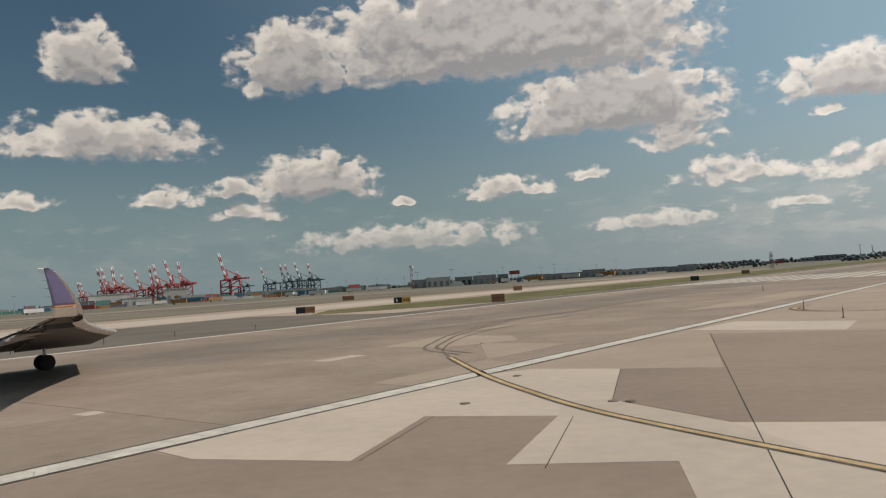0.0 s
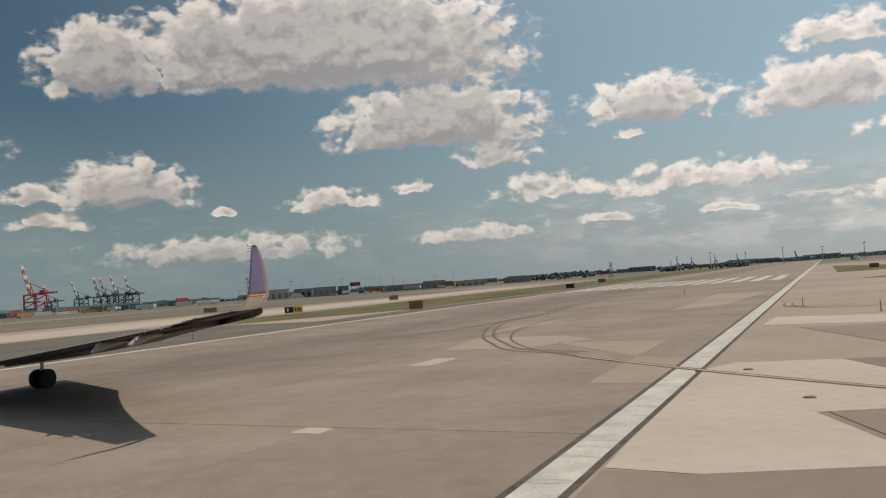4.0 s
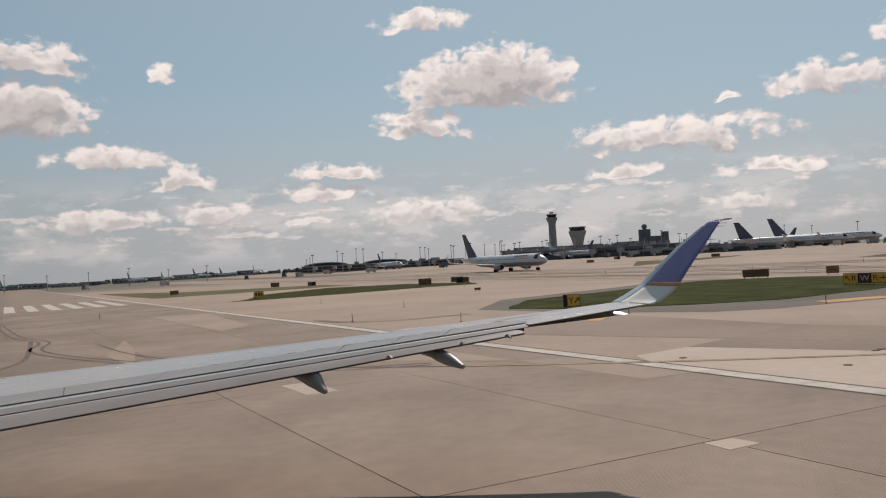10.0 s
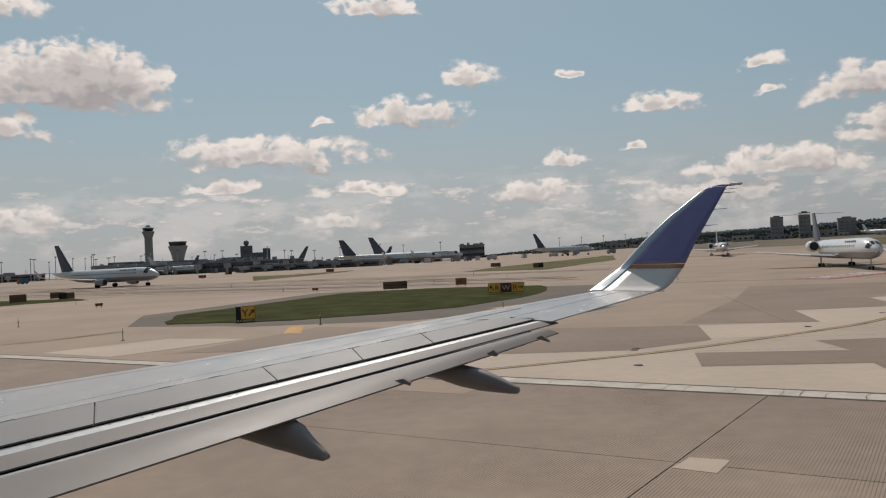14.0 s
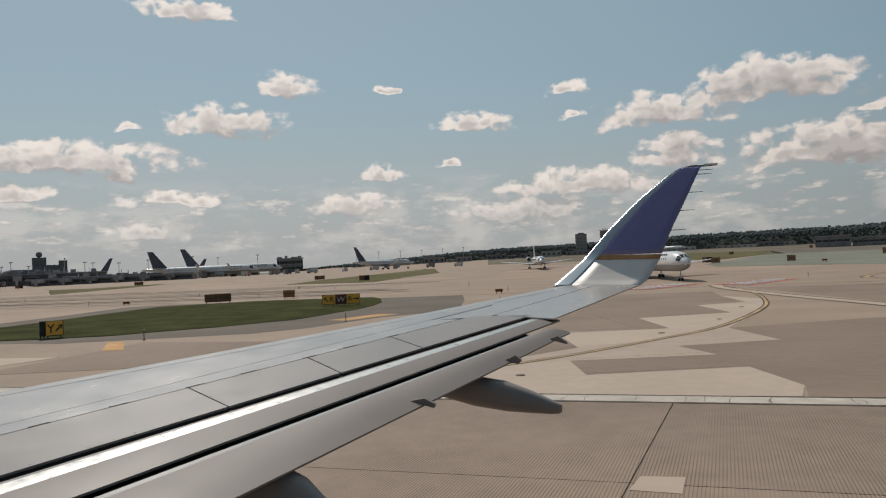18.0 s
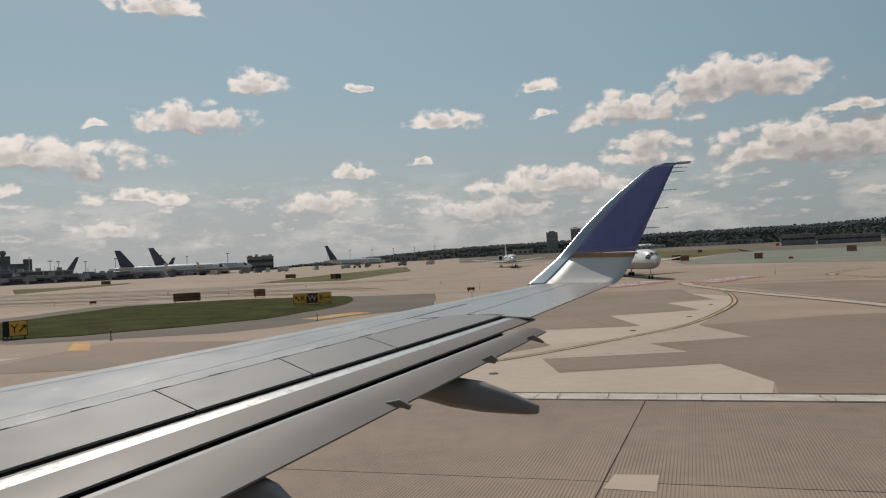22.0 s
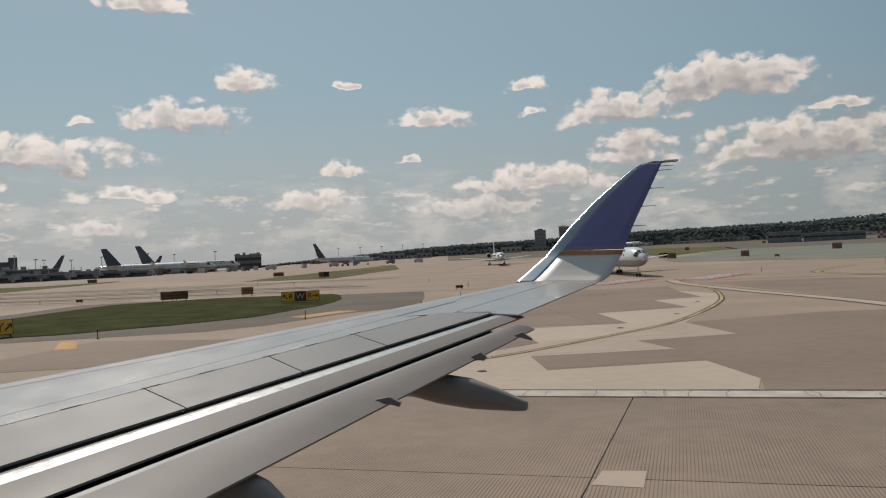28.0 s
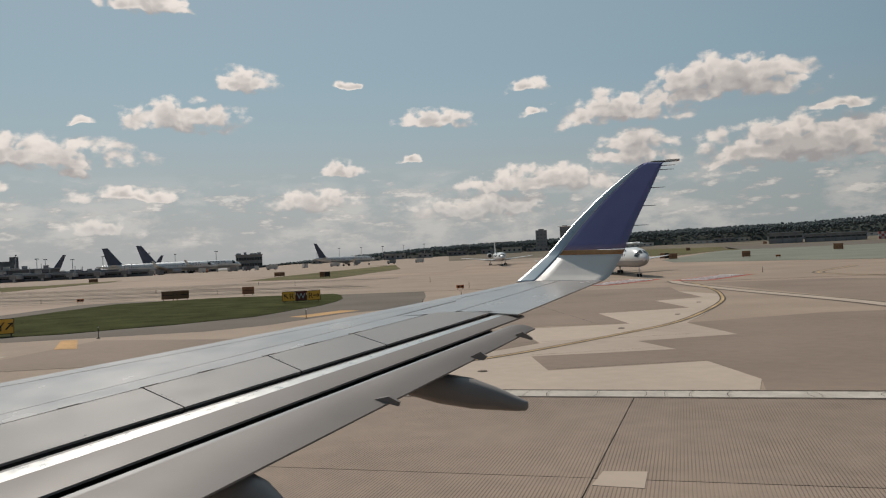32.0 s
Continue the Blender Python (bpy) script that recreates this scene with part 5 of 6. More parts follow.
airliner("regional_jet", 66.1, -29.1, 287.5, 32.0, 1.35, 22, 8.3, "white twin rear-engined regional jet at the holding point", t_tail=True, engines="rear", windows=18, zc=2.65, fin_mat=M_NAVY)
airliner("regional_jet", 156.3, -52.5, 291.5, 29.9, 1.14, 20, 6.7, "white twin rear-engined regional jet taxiing behind another", t_tail=True, engines="rear", windows=18, zc=2.35, fin_mat=M_PLANE)
airliner("narrow_airliner", 203, 93, 213, 44, 1.95, 36, 13.0, "white airliner with a dark blue tail on the taxiway", windows=36, zc=3.3)
airliner("parked_airliner", 417, -4.5, 172, 60, 2.2, 46, 14.6, "white airliner with a dark blue tail at its stand", windows=40, zc=4.0, group="parked airliners")
airliner("parked_airliner", 432.5, -19, 172, 57, 2.3, 46, 15.9, "large white airliner with a dark blue tail at its stand", windows=44, zc=4.4, group="parked airliners")
airliner("parked_airliner", 478, -112, 160, 47, 1.95, 38, 14.6, "white airliner with a dark tail beyond the grass", windows=40, zc=4.0, group="parked airliners")
airliner("parked_airliner", 478, 101, 330, 42, 1.9, 35, 14.3, "white airliner parked nose to the terminal", windows=36, zc=3.4, group="parked airliners")
for x, y, hd, L, R, sp, th, fm, lab in ((402, 412, 195, 42, 1.9, 34, 12.5, M_NAVY, "white airliner with a dark tail at a far gate"), (432, 383, 200, 40, 1.9, 34, 12.5, M_NAVY, "white airliner with a dark tail at a far gate"), (330, 445, 190, 38, 1.9, 34, 12, M_TEAL, "teal airliner parked at a far gate"), (250, 470, 200, 38, 1.9, 34, 12, M_TEAL, "teal airliner parked at a far gate"),
                                     (440, 345, 220, 38, 1.9, 34, 12, M_NAVY, "white airliner before the arched terminal"), (455, 262, 215, 36, 1.9, 34, 11.5, M_NAVY, "white airliner at the long terminal"), 
                                     (520, 170, 200, 36, 1.9, 34, 9, M_PLANE, "white airliner beneath the control tower"), (640, -440, 250, 38, 1.9, 34, 11, M_PLANE, "white airliner before the wooded hill"), (415, 400, 205, 36, 1.8, 32, 11, M_NAVY, "white airliner with a dark tail at a far gate"), (448, 372, 195, 36, 1.8, 32, 11, M_NAVY, "white airliner with a dark tail at a far gate"), (470, 44, 340, 36, 1.9, 34, 11.5, M_NAVY, "white airliner with a dark tail nosed to the gate"), (456, 132, 200, 36, 1.9, 34, 11.5, M_PLANE, "white airliner parked along the concourse"), (470, 158, 20, 34, 1.7, 32, 11, M_NAVY, "white airliner parked along the concourse")):
    if y > 340:  # the far end of the apron
        x, y = x * 1.7, y * 1.7
    airliner("distant_airliner", x, y, hd, L, R, sp, th, lab, fin_mat=fm, body_mat=M_TEAL if fm is M_TEAL else M_PLANE, windows=30, zc=3.3, detail=False)
# ---- buildings ----
def long_building(name, p0, p1, depth, h, label, wall=None, bands=2, bays=16, roof_lift=0.6, base=None):
    """A long building whose front runs from p0 to p1; the body lies behind."""
    p0, p1 = Vector(p0), Vector(p1)
    d = p1 - p0
    L = d.length
    ang = math.degrees(math.atan2(d.y, d.x))
    z = height(*((p0 + p1) / 2)) if base is None else base
    ob = tagged(new(name), label, "building")
    ob.matrix_world = pose(p0.x, p0.y, z, 0, 0, ang)
    wall = wall or M_WALL
    boxed("wall", (L / 2, depth / 2, h / 2), (L, depth, h), wall, ob)
    boxed("roof", (L / 2, depth / 2, h + roof_lift / 2), (L + 1.6, depth + 1.6, roof_lift), M_ROOF, ob, 0.1)
    for k in range(bands):
        zc = h * (0.3 + 0.42 * k) if bands > 1 else h * 0.6
        for b in range(bays):
            w = L / bays
            boxed("window", (w * (b + 0.5), -0.02, zc), (w * 0.86, 0.12, h * 0.2), M_GLASS, ob)
    for b in range(0, bays + 1, 2):
        boxed("pier", (min(max(L / bays * b, 0.3), L - 0.3), -0.15, h * 0.45), (0.5, 0.4, h * 0.9), M_WALLDK, ob)
    return ob


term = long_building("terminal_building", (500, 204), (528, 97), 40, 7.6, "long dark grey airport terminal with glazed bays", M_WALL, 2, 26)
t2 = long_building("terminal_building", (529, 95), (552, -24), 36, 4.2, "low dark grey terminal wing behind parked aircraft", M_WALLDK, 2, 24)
for k, (x, w, h) in enumerate(((8, 22, 1.6), (38, 30, 1.2), (80, 18, 1.8))):
    boxed("plant_room", (x + w / 2, -18 + 36, 7.6 + 0.6 + h / 2), (w, 14, h), M_WALLDK, term, 0.1)
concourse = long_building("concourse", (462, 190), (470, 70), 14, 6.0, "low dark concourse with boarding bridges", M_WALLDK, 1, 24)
for k in range(7):
    boxed("boarding_bridge", (8 + k * 17, -7, 4.2), (3.2, 16, 2.8), M_ROOF, concourse, 0.15)
    boxed("bridge_leg", (8 + k * 17, -12, 1.5), (1.2, 1.2, 3.0), M_STEEL, concourse)
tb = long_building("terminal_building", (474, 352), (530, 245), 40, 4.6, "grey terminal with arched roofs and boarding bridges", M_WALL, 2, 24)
for k, c in enumerate((18, 62)):  # arched roofs
    v, f = [], []
    for i in range(13):
        a = math.pi * i / 12
        for yy in (0, 38):
            v.append((c + 17 * math.cos(a), yy, 4.9 + 2.6 * math.sin(a)))
    for i in range(12):
        f.append((2 * i, 2 * i + 1, 2 * i + 3, 2 * i + 2))
    f += [tuple(2 * i for i in range(13)), tuple(2 * i + 1 for i in range(13))]
    mesh_object("arched_roof", v, f, M_ROOF, tb)
    v = [(c + 14 * math.cos(math.pi * i / 12), -0.15, 5.0 + 1.9 * math.sin(math.pi * i / 12)) for i in range(13)]
    mesh_object("arch_glazing", v + [(x, y - 0.05, z) for x, y, z in v], [tuple(range(13)), tuple(range(25, 12, -1))], M_GLASS, tb)
pier = long_building("concourse", (350, 92), (340, 26), 14, 2.3, "low dark pier before the parked airliners", M_WALLDK, 1, 16)
for k in range(6):
    boxed("boarding_bridge", (6 + k * 10.5, -5, 1.9), (2.6, 11, 1.5), (M_ROOF, M_WALL, M_WALLDK)[k % 3], pier, 0.12)
    boxed("bridge_leg", (6 + k * 10.5, -9, 0.6), (0.9, 0.9, 1.2), M_STEEL, pier)
# plant, ducts and bridges that break the rooflines
rnd = random.Random(61)
for ob, L_, top, dep in ((term, 110, 8.2, 40), (t2, 121, 4.8, 36), (concourse, 120, 6.6, 14), (pier, 66, 2.9, 14), (tb, 121, 5.2, 40)):
    for k in range(22):
        w, h = rnd.uniform(1.5, 7), rnd.uniform(0.5, 1.8) * (0.4 if ob is pier else 1)
        boxed("roof_unit", (rnd.uniform(4, L_ - 6), rnd.uniform(1.5, dep * 0.7), top + h / 2 - 0.02), (w, rnd.uniform(1.5, 4), h), rnd.choice([M_ROOF, M_WALL, M_WALLPALE, M_WALLDK]), ob)
    for k in range(7):
        boxed("roof_mast", (rnd.uniform(4, L_ - 6), rnd.uniform(1.5, dep * 0.6), top + 1.4), (0.22, 0.22, 2.8), M_STEEL, ob)
for ob, L_ in ((t2, 121), (tb, 121)):
    for k in range(8):
        x = 8 + k * (L_ - 16) / 7 + rnd.uniform(-3, 3)
        ln = rnd.uniform(10, 20)
        boxed("boarding_bridge", (x, -ln / 2, 3.4), (2.8, ln, 2.4), M_ROOF if k % 2 else M_WALLPALE, ob, 0.12)
        boxed("bridge_leg", (x, -ln + 2, 1.2), (1.0, 1.0, 2.4), M_STEEL, ob)

# control towers
tower = empty_at("control_tower", 996, 298, 75, "tall flared concrete control tower", "tower")
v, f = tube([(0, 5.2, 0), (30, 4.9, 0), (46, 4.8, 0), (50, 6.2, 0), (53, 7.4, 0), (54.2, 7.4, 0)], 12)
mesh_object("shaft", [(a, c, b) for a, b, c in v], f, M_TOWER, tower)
v, f = tube([(54.3, 5.4, 0), (57.6, 6.6, 0)], 12)
mesh_object("cab_glazing", [(a, c, b) for a, b, c in v], f, M_GLASS, tower)
v, f = tube([(57.6, 7.0, 0), (58.6, 6.8, 0), (60.0, 3.0, 0), (61.5, 2.6, 0)], 12)
mesh_object("cab_roof", [(a, c, b) for a, b, c in v], f, M_TOWER, tower)
old = empty_at("old_control_tower", 751, 207.7, 73, "squat control tower widening towards its top", "tower")
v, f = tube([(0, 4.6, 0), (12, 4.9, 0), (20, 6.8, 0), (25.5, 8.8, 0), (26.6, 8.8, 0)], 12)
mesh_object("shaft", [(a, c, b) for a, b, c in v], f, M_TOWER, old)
v, f = tube([(26.7, 7.6, 0), (29.6, 7.9, 0)], 12)
mesh_object("cab_glazing", [(a, c, b) for a, b, c in v], f, M_GLASS, old)
v, f = tube([(29.6, 8.6, 0), (30.6, 8.4, 0)], 12)
mesh_object("cab_roof", [(a, c, b) for a, b, c in v], f, M_WALLDK, old)
blk = empty_at("plant_tower", 1010, 173, 82, "dark stepped block with a round roof tank", "building")
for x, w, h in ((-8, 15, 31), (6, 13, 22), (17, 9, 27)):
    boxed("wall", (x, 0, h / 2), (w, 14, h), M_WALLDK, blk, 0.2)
bm = bmesh.new()
bmesh.ops.create_uvsphere(bm, u_segments=14, v_segments=9, radius=3.6, matrix=Matrix.Translation((-8, 0, 34.6)))
part("tank", bm, M_WALLDK, blk, smooth=True)
low = long_building("service_building", (672, 262), (700, 120), 30, 9, "long low service building behind the terminal", M_WALL, 1, 20)
hotel = long_building("hotel_building", (872, -76), (868, -104), 16, 15.5, "grey hotel block with a jagged roofline", M_WALL, 2, 10)
for x, w, h in ((3, 5, 1.6), (10, 3, 2.6), (19, 7, 1.2), (25, 4, 2.0)):
    boxed("roof_block", (x, 8, 16.1 + h / 2), (w, 8, h), M_ROOF, hotel)
for x, y, w, h in ((766.5, -398, 12.5, 31), (753.5, -421, 11, 34), (735, -455, 17, 26)):
    b = empty_at("high_rise", x, y, 118, "dark high-rise block rising from the trees", "building", "high-rises", z=1.0)
    boxed("wall", (0, 0, h / 2), (w, 12, h), M_WALL, b, 0.2)
    boxed("roof", (0, 0, h + 0.6), (w * 0.5, 6, 1.4), M_WALLDK, b)
    for k in range(5):
        for q in range(3):
            boxed("window", (-w * 0.3 + w * 0.3 * q, -6.03, h * (0.35 + 0.12 * k)), (w * 0.18, 0.1, h * 0.05), M_WALLDK, b)
long_building("hangar", (424, -396), (408, -411.5), 26, 7.5, "pale grey hangar before the wooded hill", M_WALL, 1, 5)
long_building("hangar", (407, -412.5), (378, -438.5), 26, 5.5, "grey maintenance hangar before the wooded hill", M_WALL, 1, 12)
chk = empty_at("checkered_shed", 370, -445, 138, "small red and white checkered equipment shed", "shed")
for i in range(4):
    for j in range(3):
        boxed("panel", (-2.55 + 1.7 * i, 0, 0.85 + 1.7 * j), (1.68, 3, 1.68), M_CRANEWHITE if (i + j) % 2 else M_CRANERED, chk)

# light masts round the terminal
mast0 = None
rnd = random.Random(21)
spots = [(443.8, 323.3, 13.6), (454.6, 305.8, 14.8), (480.2, 257.7, 15.8), (489.9, 236.1, 15.3), (494.4, 225, 16.6), (497.9, 215.8, 15.2), (501.6, 205.6, 15.8)]
spots += [(560 - k * 1.5, -20 + k * 22 + rnd.uniform(-6, 6), rnd.uniform(13, 18)) for k in range(12)] + [(420 - k * 16, 395 + k * 20, rnd.uniform(11, 14)) for k in range(9)] + [(800, -150 - k * 24, 17) for k in range(6)] + [(545 - k * 3.2 + rnd.uniform(-20, 20), 90 + k * 13 + rnd.uniform(-5, 5), rnd.uniform(12, 19)) for k in range(22)]
for x, y, h in spots:
    m = pose(x, y, height(x, y), 0, 0, rnd.uniform(0, 90)) @ Matrix.Diagonal((1, 1, h / 15, 1))
    if mast0 is None:
        mast0 = tagged(new("light_mast"), "slim grey apron floodlight mast", "mast", "apron light masts")
        bm = bmesh.new()
        cyl(bm, (0, 0, 0), (0, 0, 14.4), 0.28, 8, 0.18)
        part("pole", bm, M_STEEL, mast0)
        boxed("head_frame", (0, 0, 14.6), (2.4, 0.6, 0.5), M_WALLDK, mast0)
        for dx in (-0.8, 0, 0.8):
            boxed("floodlight", (dx, -0.4, 14.6), (0.6, 0.4, 0.6), M_ROOF, mast0)
        mast0.matrix_world = m
    else:
        copy_thing(mast0, m)

# ground vehicles near the stands
for i, (x, y, hd) in enumerate(((408, -2, 120), (414, -18, 40), (425, -32, 100), (400, 20, 60), (436, 60, 20), (424, 300, 120), (404, 320, 70), (430, -60, 90), (470, -125, 30), (372, 240, 150), (38, 640, 80), (60, 620, 100), (118, 600, 90), (392, -22, 75), (398, -36, 20), (404, 36, 110), (412, 48, 80), (388, 62, 15), (418, 78, 60), (428, 92, 140), (396, 110, 95), (440, -80, 10), (452, -96, 100), (458, -140, 60), (372, 150, 120), (384, 200, 30), (366, 284, 85), (388, 338, 50), (352, 372, 100), (318, 400, 70))):
    t = empty_at("service_truck", x, y, hd, "small airport service truck on the apron", "truck", "service trucks")
    boxed("cab", (0, 2.1, 1.3), (2.1, 1.6, 1.8), M_CRANEWHITE if i % 5 else M_ORANGE, t, 0.15)
    boxed("load_box", (0, -0.8, 1.6), (2.2, 3.8, 2.2), (M_CRANEWHITE, M_WALL, M_CRANEWHITE, M_WALLDK, CARGO[1], M_WALLPALE, CARGO[5])[i % 7], t, 0.08)
    for sx in (-1, 1):
        for yy in (2.0, -1.6):
            bm = bmesh.new()
            cyl(bm, (sx * 0.8, yy, 0.42), (sx * 1.1, yy, 0.42), 0.42, 12)
            part("wheel", bm, M_TYRE, t)


# ---- woods ----
def woods(name, samples, label, seed):
    """Far trees: uneven crowns of small clumps over short trunks, in one mesh."""
    rnd = random.Random(seed)
    bm = bmesh.new()
    bmesh.ops.create_icosphere(bm, subdivisions=1, radius=1)
    base = np.array([v.co[:] for v in bm.verts])
    tri = np.array([[v.index for v in f.verts] for f in bm.faces])
    bm.free()
    V, F, at = [], [], 0
    for x, y, z, r in samples:
        jit = 1 + np.array([rnd.uniform(-0.3, 0.3) for _ in base])[:, None]
        p = base * jit * np.array([r, r, r * rnd.uniform(0.7, 1.0)]) + np.array([x, y, z])
        V.append(p)
        F.append(tri + at)
        at += len(base)
    V, F = np.concatenate(V), np.concatenate(F)
    return tagged(mesh_object(name, V.tolist(), [tuple(q) for q in F.tolist()], M_LEAF, smooth=True), label, "trees", kind="stuff")


def ridge(az, pts):
    for (a0, h0), (a1, h1) in zip(pts, pts[1:]):
        if a0 <= az <= a1:
            return h0 + (h1 - h0) * (az - a0) / (a1 - a0)
    return pts[-1][1]


RIDGE = [(98.5, 0.5), (100, 2), (103, 5), (105, 7), (106.3, 8.5), (108.5, 10), (110.5, 11.5), (112.5, 12.5), (117, 13), (121, 14.5), (126, 17), (131, 17.5), (136, 18), (141, 21), (150, 22)]
rnd = random.Random(11)
wood, hill = [], []
for i in range(21000):
    az = rnd.uniform(98.6, 149)
    back = rnd.random()
    D = 898 + back * 160
    top = ridge(az, RIDGE) * D / 900 * (0.80 + 0.25 * back)
    h = top * (1 - 0.8 * rnd.random() ** 1.7) + rnd.gauss(0, 0.4)
    x, y = -23 + D * math.sin(radians(az)), 34 + D * math.cos(radians(az))
    r = rnd.uniform(0.9, 1.8)
    wood.append((x, y, height(x, y) + max(h - r, 1.0), r))
woods("far_woods", wood, "dark green wooded ridge beyond the airfield", 12)
v, f = [], []
for i in range(50):  # the ridge itself, under the trees
    az = 99 + i
    for D, k in ((900, 0.0), (915, 0.55), (1080, 0.86), (1400, 0.86)):
        x, y = -23 + D * math.sin(radians(az)), 34 + D * math.cos(radians(az))
        v.append((x, y, height(x, y) - 0.2 + k * ridge(az, RIDGE)))
for i in range(49):
    for j in range(3):
        f.append((4 * i + j, 4 * i + j + 1, 4 * i + 5 + j, 4 * i + 4 + j))
# the field that climbs towards the ridge
for name, a0, a1, mat, lab in (("far_field", 97, 112, M_LIGHT, "pale concrete field climbing towards a wooded ridge"), ("far_field", 112, 152, M_SOIL, "bare dry field climbing towards a wooded ridge")):
    fv, ff = [], []
    for i in range(a1 - a0 + 1):
        for D in (480, 500, 600, 700, 800, 905):
            x, y = -23 + D * math.sin(radians(a0 + i)), 34 + D * math.cos(radians(a0 + i))
            fv.append((x, y, height(x, y) + (0.02 if D > 480 else -0.1)))
        if i:
            k = 6 * i
            ff += [(k - 6 + j, k - 5 + j, k + 1 + j, k + j) for j in range(5)]
    tagged(mesh_object(name, fv, ff, mat, smooth=True), lab, "field", kind="structure")
tagged(mesh_object("wooded_hill", v, f, M_HILL), "dark wooded hill beyond the airfield", "hill", kind="structure")
low = []
for i in range(2600):
    az = rnd.uniform(-32, 62)
    D = rnd.uniform(1250, 1500)
    grp = 0.5 + 0.5 * math.sin(az * 1.7) * math.sin(az * 0.53 + 1)
    h = (3.0 + 6.5 * grp) * rnd.uniform(0.5, 1.0)
    x, y = D * math.sin(radians(az)), D * math.cos(radians(az))
    r = rnd.uniform(1.8, 4.0)
    low.append((x, y, height(x, y) + max(h - r, 1.0), r))
for cx, cy, n, hh in ((228, 611, 60, 6), (300, 575, 40, 4), (210, 640, 50, 5), (130, 680, 40, 5), (340, 560, 40, 4)):
    for i in range(n):
        r = rnd.uniform(0.8, 1.8)
        low.append((cx + rnd.gauss(0, 9), cy + rnd.gauss(0, 5), max(1.0, rnd.uniform(0.3, 1) * hh - r * 0.5), r))
woods("far_trees", low, "low dark line of trees along the horizon", 13)

# low buildings along the horizon
rnd = random.Random(31)
for i in range(34):
    az = -4 + i * 1.9 + rnd.uniform(-0.6, 0.6)
    D = rnd.uniform(1000, 1220)
    x, y, w, h = D * math.sin(radians(az)), D * math.cos(radians(az)), rnd.uniform(14, 46), rnd.uniform(3, 6.5)
    b = empty_at("distant_building", x, y, az, rnd.choice(["low grey building on the horizon", "low pale warehouse on the horizon", "low dark building on the horizon"]), "building", "far buildings")
    boxed("wall", (0, 0, h / 2), (w, 14, h), rnd.choice([M_WALL, M_WALLPALE, M_WALLDK, M_WALL]), b)
    boxed("roof", (0, 0, h + 0.3), (w + 1, 15, 0.6), M_ROOF, b)
    for k in range(int(w / 6)):
        boxed("window", (-w / 2 + 3 + k * 6, -7.05, h * 0.55), (3.4, 0.1, h * 0.22), M_GLASS, b)
# the nearer sheds and yards across the runway
for x, y, az, w, h, mat, lab in ((-4, 690, -1, 21, 8, M_WALLPALE, "pale beige hangar with a sloping roof"), (18, 690, 1, 15, 7.2, M_WALLDK, "dark grey shed beside the hangar"), (36, 690, 3, 20, 7.4, M_WALL, "blue-grey warehouse with closed doors"), (52, 688, 4, 9, 7.2, M_WALLDK, "dark narrow shed beside a warehouse"),
                                 (98, 648, 9, 40, 4.6, M_WALL, "dark two-storey office block"), (122, 643, 11, 18, 6, M_WALL, "grey annex of an office block"), (-20, 692, -2, 14, 7, M_WALL, "grey shed beside the hangar"), (150, 636, 13, 26, 4.2, M_WALLPALE, "low pale shed behind the runway"), (188, 628, 16, 22, 4.2, M_WALL, "low grey shed behind the runway")):
    b = empty_at("shed", x, y, az, lab, "building")
    boxed("wall", (0, 6, h / 2), (w, 12, h), mat, b)
    boxed("roof", (0, 6, h + 0.2), (w + 0.8, 12.8, 0.4), M_ROOF, b)
    for k in range(max(2, int(w / 5))):
        boxed("door", (-w / 2 + w / max(2, int(w / 5)) * (k + 0.5), -0.03, h * 0.35), (2.6, 0.1, h * 0.55), M_WALLDK if mat is not M_WALLDK else M_GLASS, b)
v, f = [], []
for i in range(11):  # white fabric shelter
    a = math.pi * i / 10
    v += [(6 * math.cos(a), 0, 4.2 * math.sin(a)), (6 * math.cos(a), 10, 4.2 * math.sin(a))]
for i in range(10):
    f.append((2 * i, 2 * i + 1, 2 * i + 3, 2 * i + 2))
f += [tuple(2 * i for i in range(11)), tuple(2 * i + 1 for i in range(11))]
sh = tagged(mesh_object("fabric_shelter", v, f, M_CRANEWHITE), "white arched fabric shelter", "shelter")
sh.matrix_world = pose(12, 672, 0)
bb = empty_at("billboard", 62, 686, 5, "dark red billboard on two posts", "billboard")
boxed("panel", (0, 0, 8.3), (9, 0.5, 3.2), M_SIGNRED, bb)
for dx in (-3, 3):
    boxed("post", (dx, 0, 3.4), (0.4, 0.4, 6.8), M_WALLDK, bb)

# lattice towers
def lattice(name, x, y, h, w, label, mats, top=True):
    ob = empty_at(name, x, y, 0, label, "tower")
    n = 7
    for k in range(n):
        bm = bmesh.new()
        z0, z1 = h * k / n, h * (k + 1) / n
        a, b = w * (1 - 0.55 * k / n) / 2, w * (1 - 0.55 * (k + 1) / n) / 2
        C = [(-1, -1), (1, -1), (1, 1), (-1, 1)]
        for i in range(4):
            p, q = C[i], C[(i + 1) % 4]
            cyl(bm, (p[0] * a, p[1] * a, z0), (p[0] * b, p[1] * b, z1), w * 0.045, 5)
            cyl(bm, (p[0] * a, p[1] * a, z0), (q[0] * b, q[1] * b, z1), w * 0.03, 4)
            cyl(bm, (p[0] * b, p[1] * b, z1), (q[0] * b, q[1] * b, z1), w * 0.03, 4)
        part("lattice_section", bm, mats[k % len(mats)], ob)
    if top:
        bm = bmesh.new()
        cyl(bm, (0, 0, h), (0, 0, h * 1.1), w * 0.55, 10)
        part("cab", bm, M_CRANEWHITE, ob)
        bm = bmesh.new()
        cyl(bm, (0, 0, h * 1.1), (0, 0, h * 1.14), w * 0.62, 10, w * 0.2)
        part("cab_roof", bm, M_WALL, ob)
    return ob


